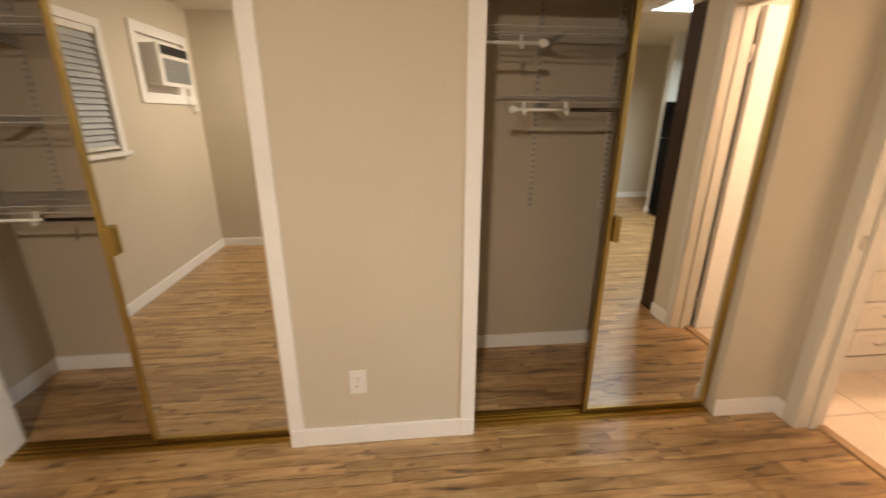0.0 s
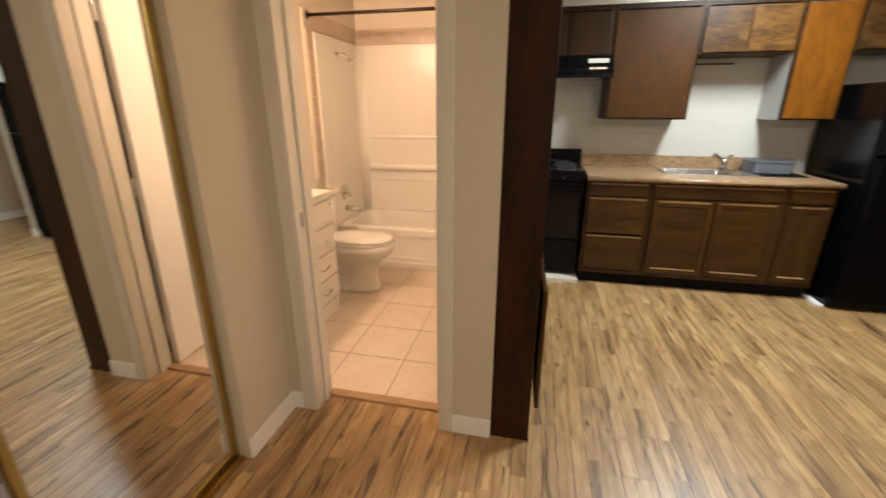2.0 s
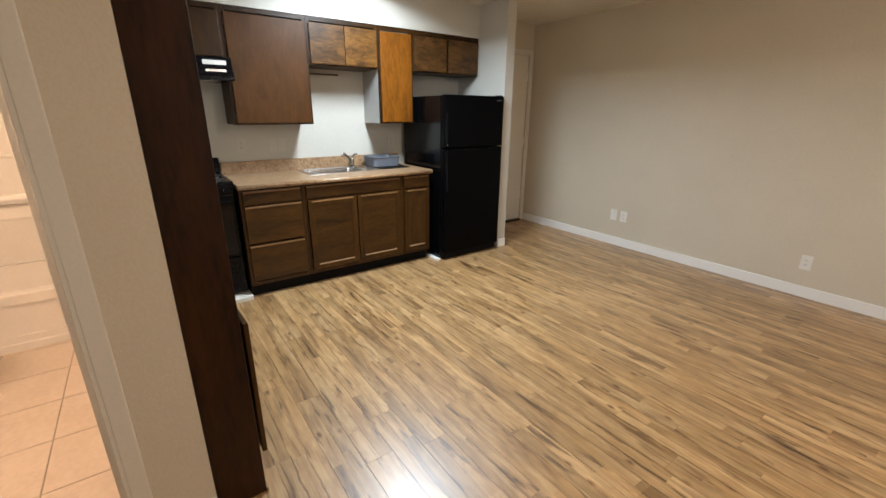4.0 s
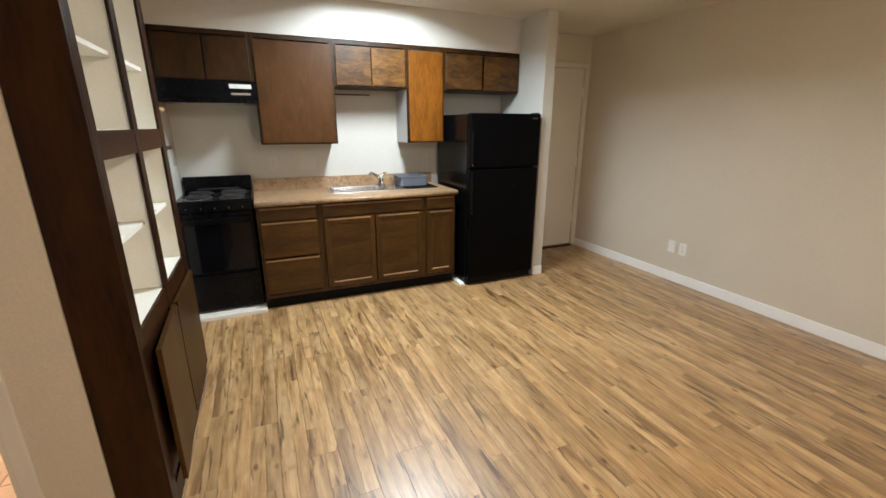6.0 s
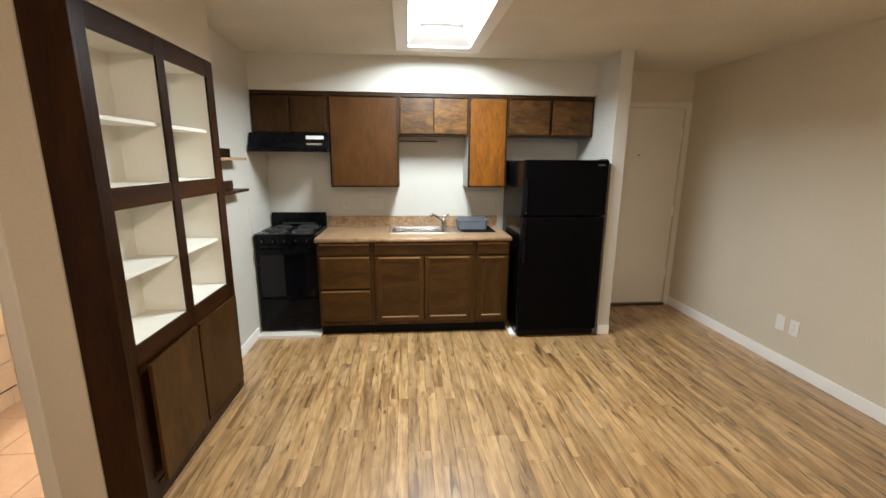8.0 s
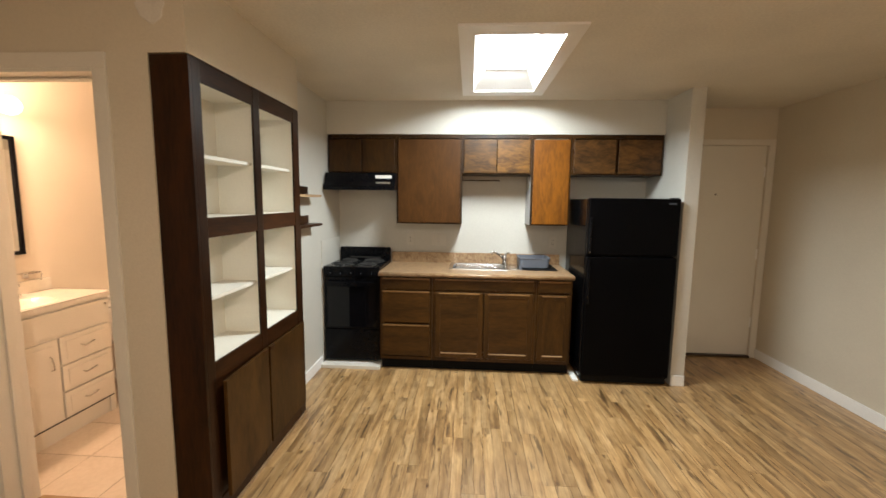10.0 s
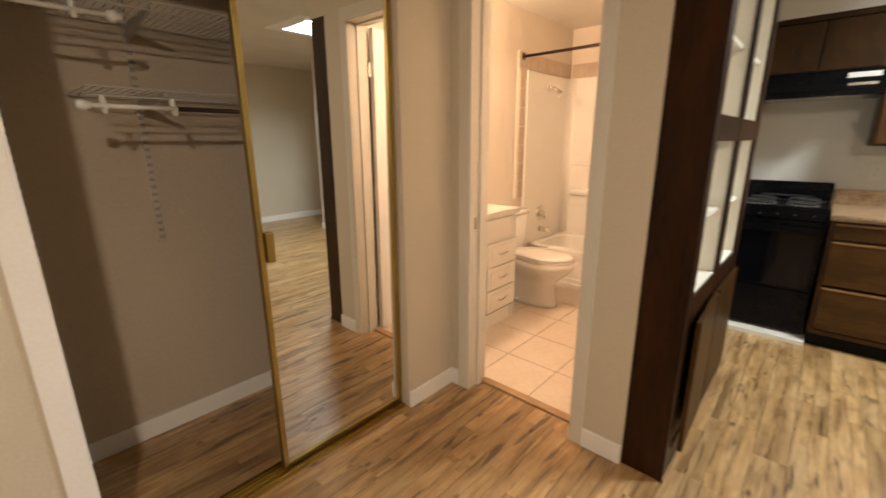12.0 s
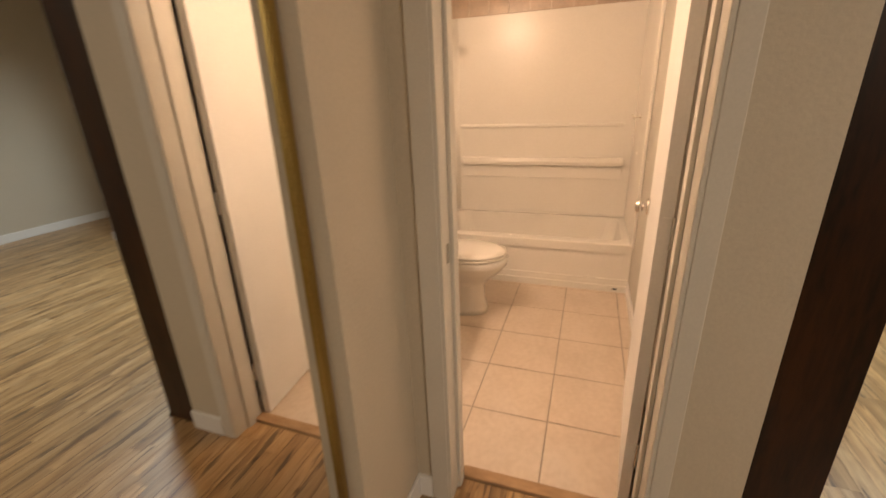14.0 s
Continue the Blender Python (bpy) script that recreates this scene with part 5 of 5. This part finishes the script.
part("sash", boxes((-1.99, -1.965, 0.14, 0.17, 1.20, 2.03), (-1.99, -1.965, 0.87, 0.90, 1.20, 2.03), (-1.99, -1.965, 0.17, 0.87, 1.20, 1.23), (-1.99, -1.965, 0.17, 0.87, 2.00, 2.03), (-1.99, -1.965, 0.17, 0.87, 1.60, 1.63)), TRIM, window)
pane = part("pane", boxes((-1.979, -1.975, 0.17, 0.87, 1.23, 2.00)), PANE, window)
pane.visible_shadow = False
blind = thing("window_blind", (-1.925, 0.52, 2.03), "white horizontal slat blind, half closed", "blind")
part("head_rail", boxes((-1.945, -1.905, 0.15, 0.89, 1.985, 2.028), bevel=0.003), PLASTIC, blind)
part("bottom_rail", boxes((-1.945, -1.905, 0.15, 0.89, 1.215, 1.24), bevel=0.003), PLASTIC, blind)
for k in range(18):
    slat = part("slat", boxes((-0.024, 0.024, -0.37, 0.37, -0.0012, 0.0012)), SLAT, blind)
    slat.data.transform(Matrix.Translation(BASE[blind.name]))
    slat.location, slat.rotation_euler = (0, 0, 1.262 + 0.041 * k - 2.03), (0, radians(64), 0)

cooler = thing("wall_air_conditioner", (-1.91, -0.57, 1.63), "white wall air conditioner in a white board frame", "air conditioner")
for row in ((-0.34, -0.26, 1.55, 2.17), (-1.20, -1.12, 1.55, 2.17)):
    part("frame_side", boxes((-1.91, -1.892, *row), bevel=0.003), TRIM, cooler)
for row in ((-1.12, -0.34, 1.55, 1.63), (-1.12, -0.34, 2.09, 2.17)):
    part("frame_rail", boxes((-1.91, -1.892, *row), bevel=0.003), TRIM, cooler)
part("filler_panel", boxes((-1.955, -1.935, -1.12, -0.34, 1.63, 2.09)), TRIM, cooler)
part("housing", boxes((-1.97, -1.818, -0.955, -0.437, 1.70, 2.025), bevel=0.008), PLASTIC, cooler)
face = part("front", boxes((-1.818, -1.800, -0.964, -0.428, 1.69, 2.035), bevel=0.008), PLASTIC, cooler, "white front with a grey grille")
part("outlet", boxes((-1.802, -1.797, -0.945, -0.475, 1.945, 2.018)), SLOT, face, "dark air outlet")
part("intake", boxes((-1.802, -1.798, -0.945, -0.495, 1.725, 1.915)), AC_GRILLE, face, "grey intake grille")
for k in range(8):
    part("louvre", boxes((-1.799, -1.796, -0.945, -0.495, 1.732 + 0.023 * k, 1.736 + 0.023 * k)), GREY, face)
part("side_vent", boxes((-1.936, -1.932, -0.415, -0.385, 1.80, 1.92)), AC_GRILLE, cooler, "small grey side vent")
cord = tube([(-1.85, -0.90, 1.70), (-1.87, -1.00, 1.56), (-1.88, -1.10, 1.49), (-1.895, -1.17, 1.47), (-1.898, -1.19, 1.52)], 0.005, 6)
part("power_cord", cord, PLASTIC, cooler, "white power cord", True)
outlet("wall_outlet", (-1.91, -1.22, 1.55), ("x", 1), "white wall outlet below the air conditioner")

# ---- floor pieces ----
floor = structure("floor", boxes((-2.03, 2.10, -3.51, 2.69, -0.012, -0.0115)), UNDERLAY, "rustic honey-brown laminate plank floor with grey cracks", "floor")
BASE[floor.name] = Vector((0, 0, 0))
PLANKS = {}


def plank(x0, x1, y0, y1):
    """One board; boards of one length share a mesh."""
    size = (round(x1 - x0, 3), round(y1 - y0, 3))
    if size not in PLANKS:
        w, d = size[0] / 2 - 0.0003, size[1] / 2 - 0.0003
        PLANKS[size] = mesh_of("plank", boxes((-w, w, -d, d, -0.0115, 0), bevel=0.0004), PLANK)
    ob = new("plank", PLANKS[size])
    ob.location, ob.parent = ((x0 + x1) / 2, (y0 + y1) / 2, 0), floor


PW, PL = 0.127, 1.21
starts = [0.0, 0.45, 0.86, 0.22, 0.66, 1.05, 0.35]
row, y = 0, -3.394
while y < 2.57:
    y1 = min(y + PW, 2.57)
    left, right = (-0.90 if y1 < -1.40 else -1.91), (4.62 if y < 0.85 else 2.16)
    x = -4.2 + starts[row % 7] + 0.11 * (row % 3)
    while x < right:
        a, b = max(x, left), min(x + PL, right)
        if b - a > 0.02:
            plank(a, b, y, y1)
        x += PL
    y, row = y1, row + 1

bath_floor = structure("bathroom_floor", boxes((2.19, 4.72, 0.97, 2.50, -0.0113, 0.001)), GROUT, "beige square ceramic tile floor with brown grout", "floor")
BASE[bath_floor.name] = Vector((0, 0, 0))
TILES = {}
PX, PY = 0.351, 0.347
for i in range(8):
    for j in range(-1, 5):
        x0, x1, y0, y1 = 2.195 + PX * i, 2.195 + PX * (i + 1), 1.043 + PY * j, 1.043 + PY * (j + 1)
        x1, y0, y1 = min(x1, 4.0), max(y0, 0.97), min(y1, 2.50)
        if x1 - x0 < 0.03 or y1 - y0 < 0.03:
            continue
        size = (round(x1 - x0, 3), round(y1 - y0, 3))
        if size not in TILES:
            TILES[size] = mesh_of("tile", boxes((-size[0] / 2 + 0.003, size[0] / 2 - 0.003, -size[1] / 2 + 0.003, size[1] / 2 - 0.003, -0.004, 0.004), bevel=0.0015), TILE)
        ob = new("tile", TILES[size])
        ob.location, ob.parent = ((x0 + x1) / 2, (y0 + y1) / 2, 0), bath_floor
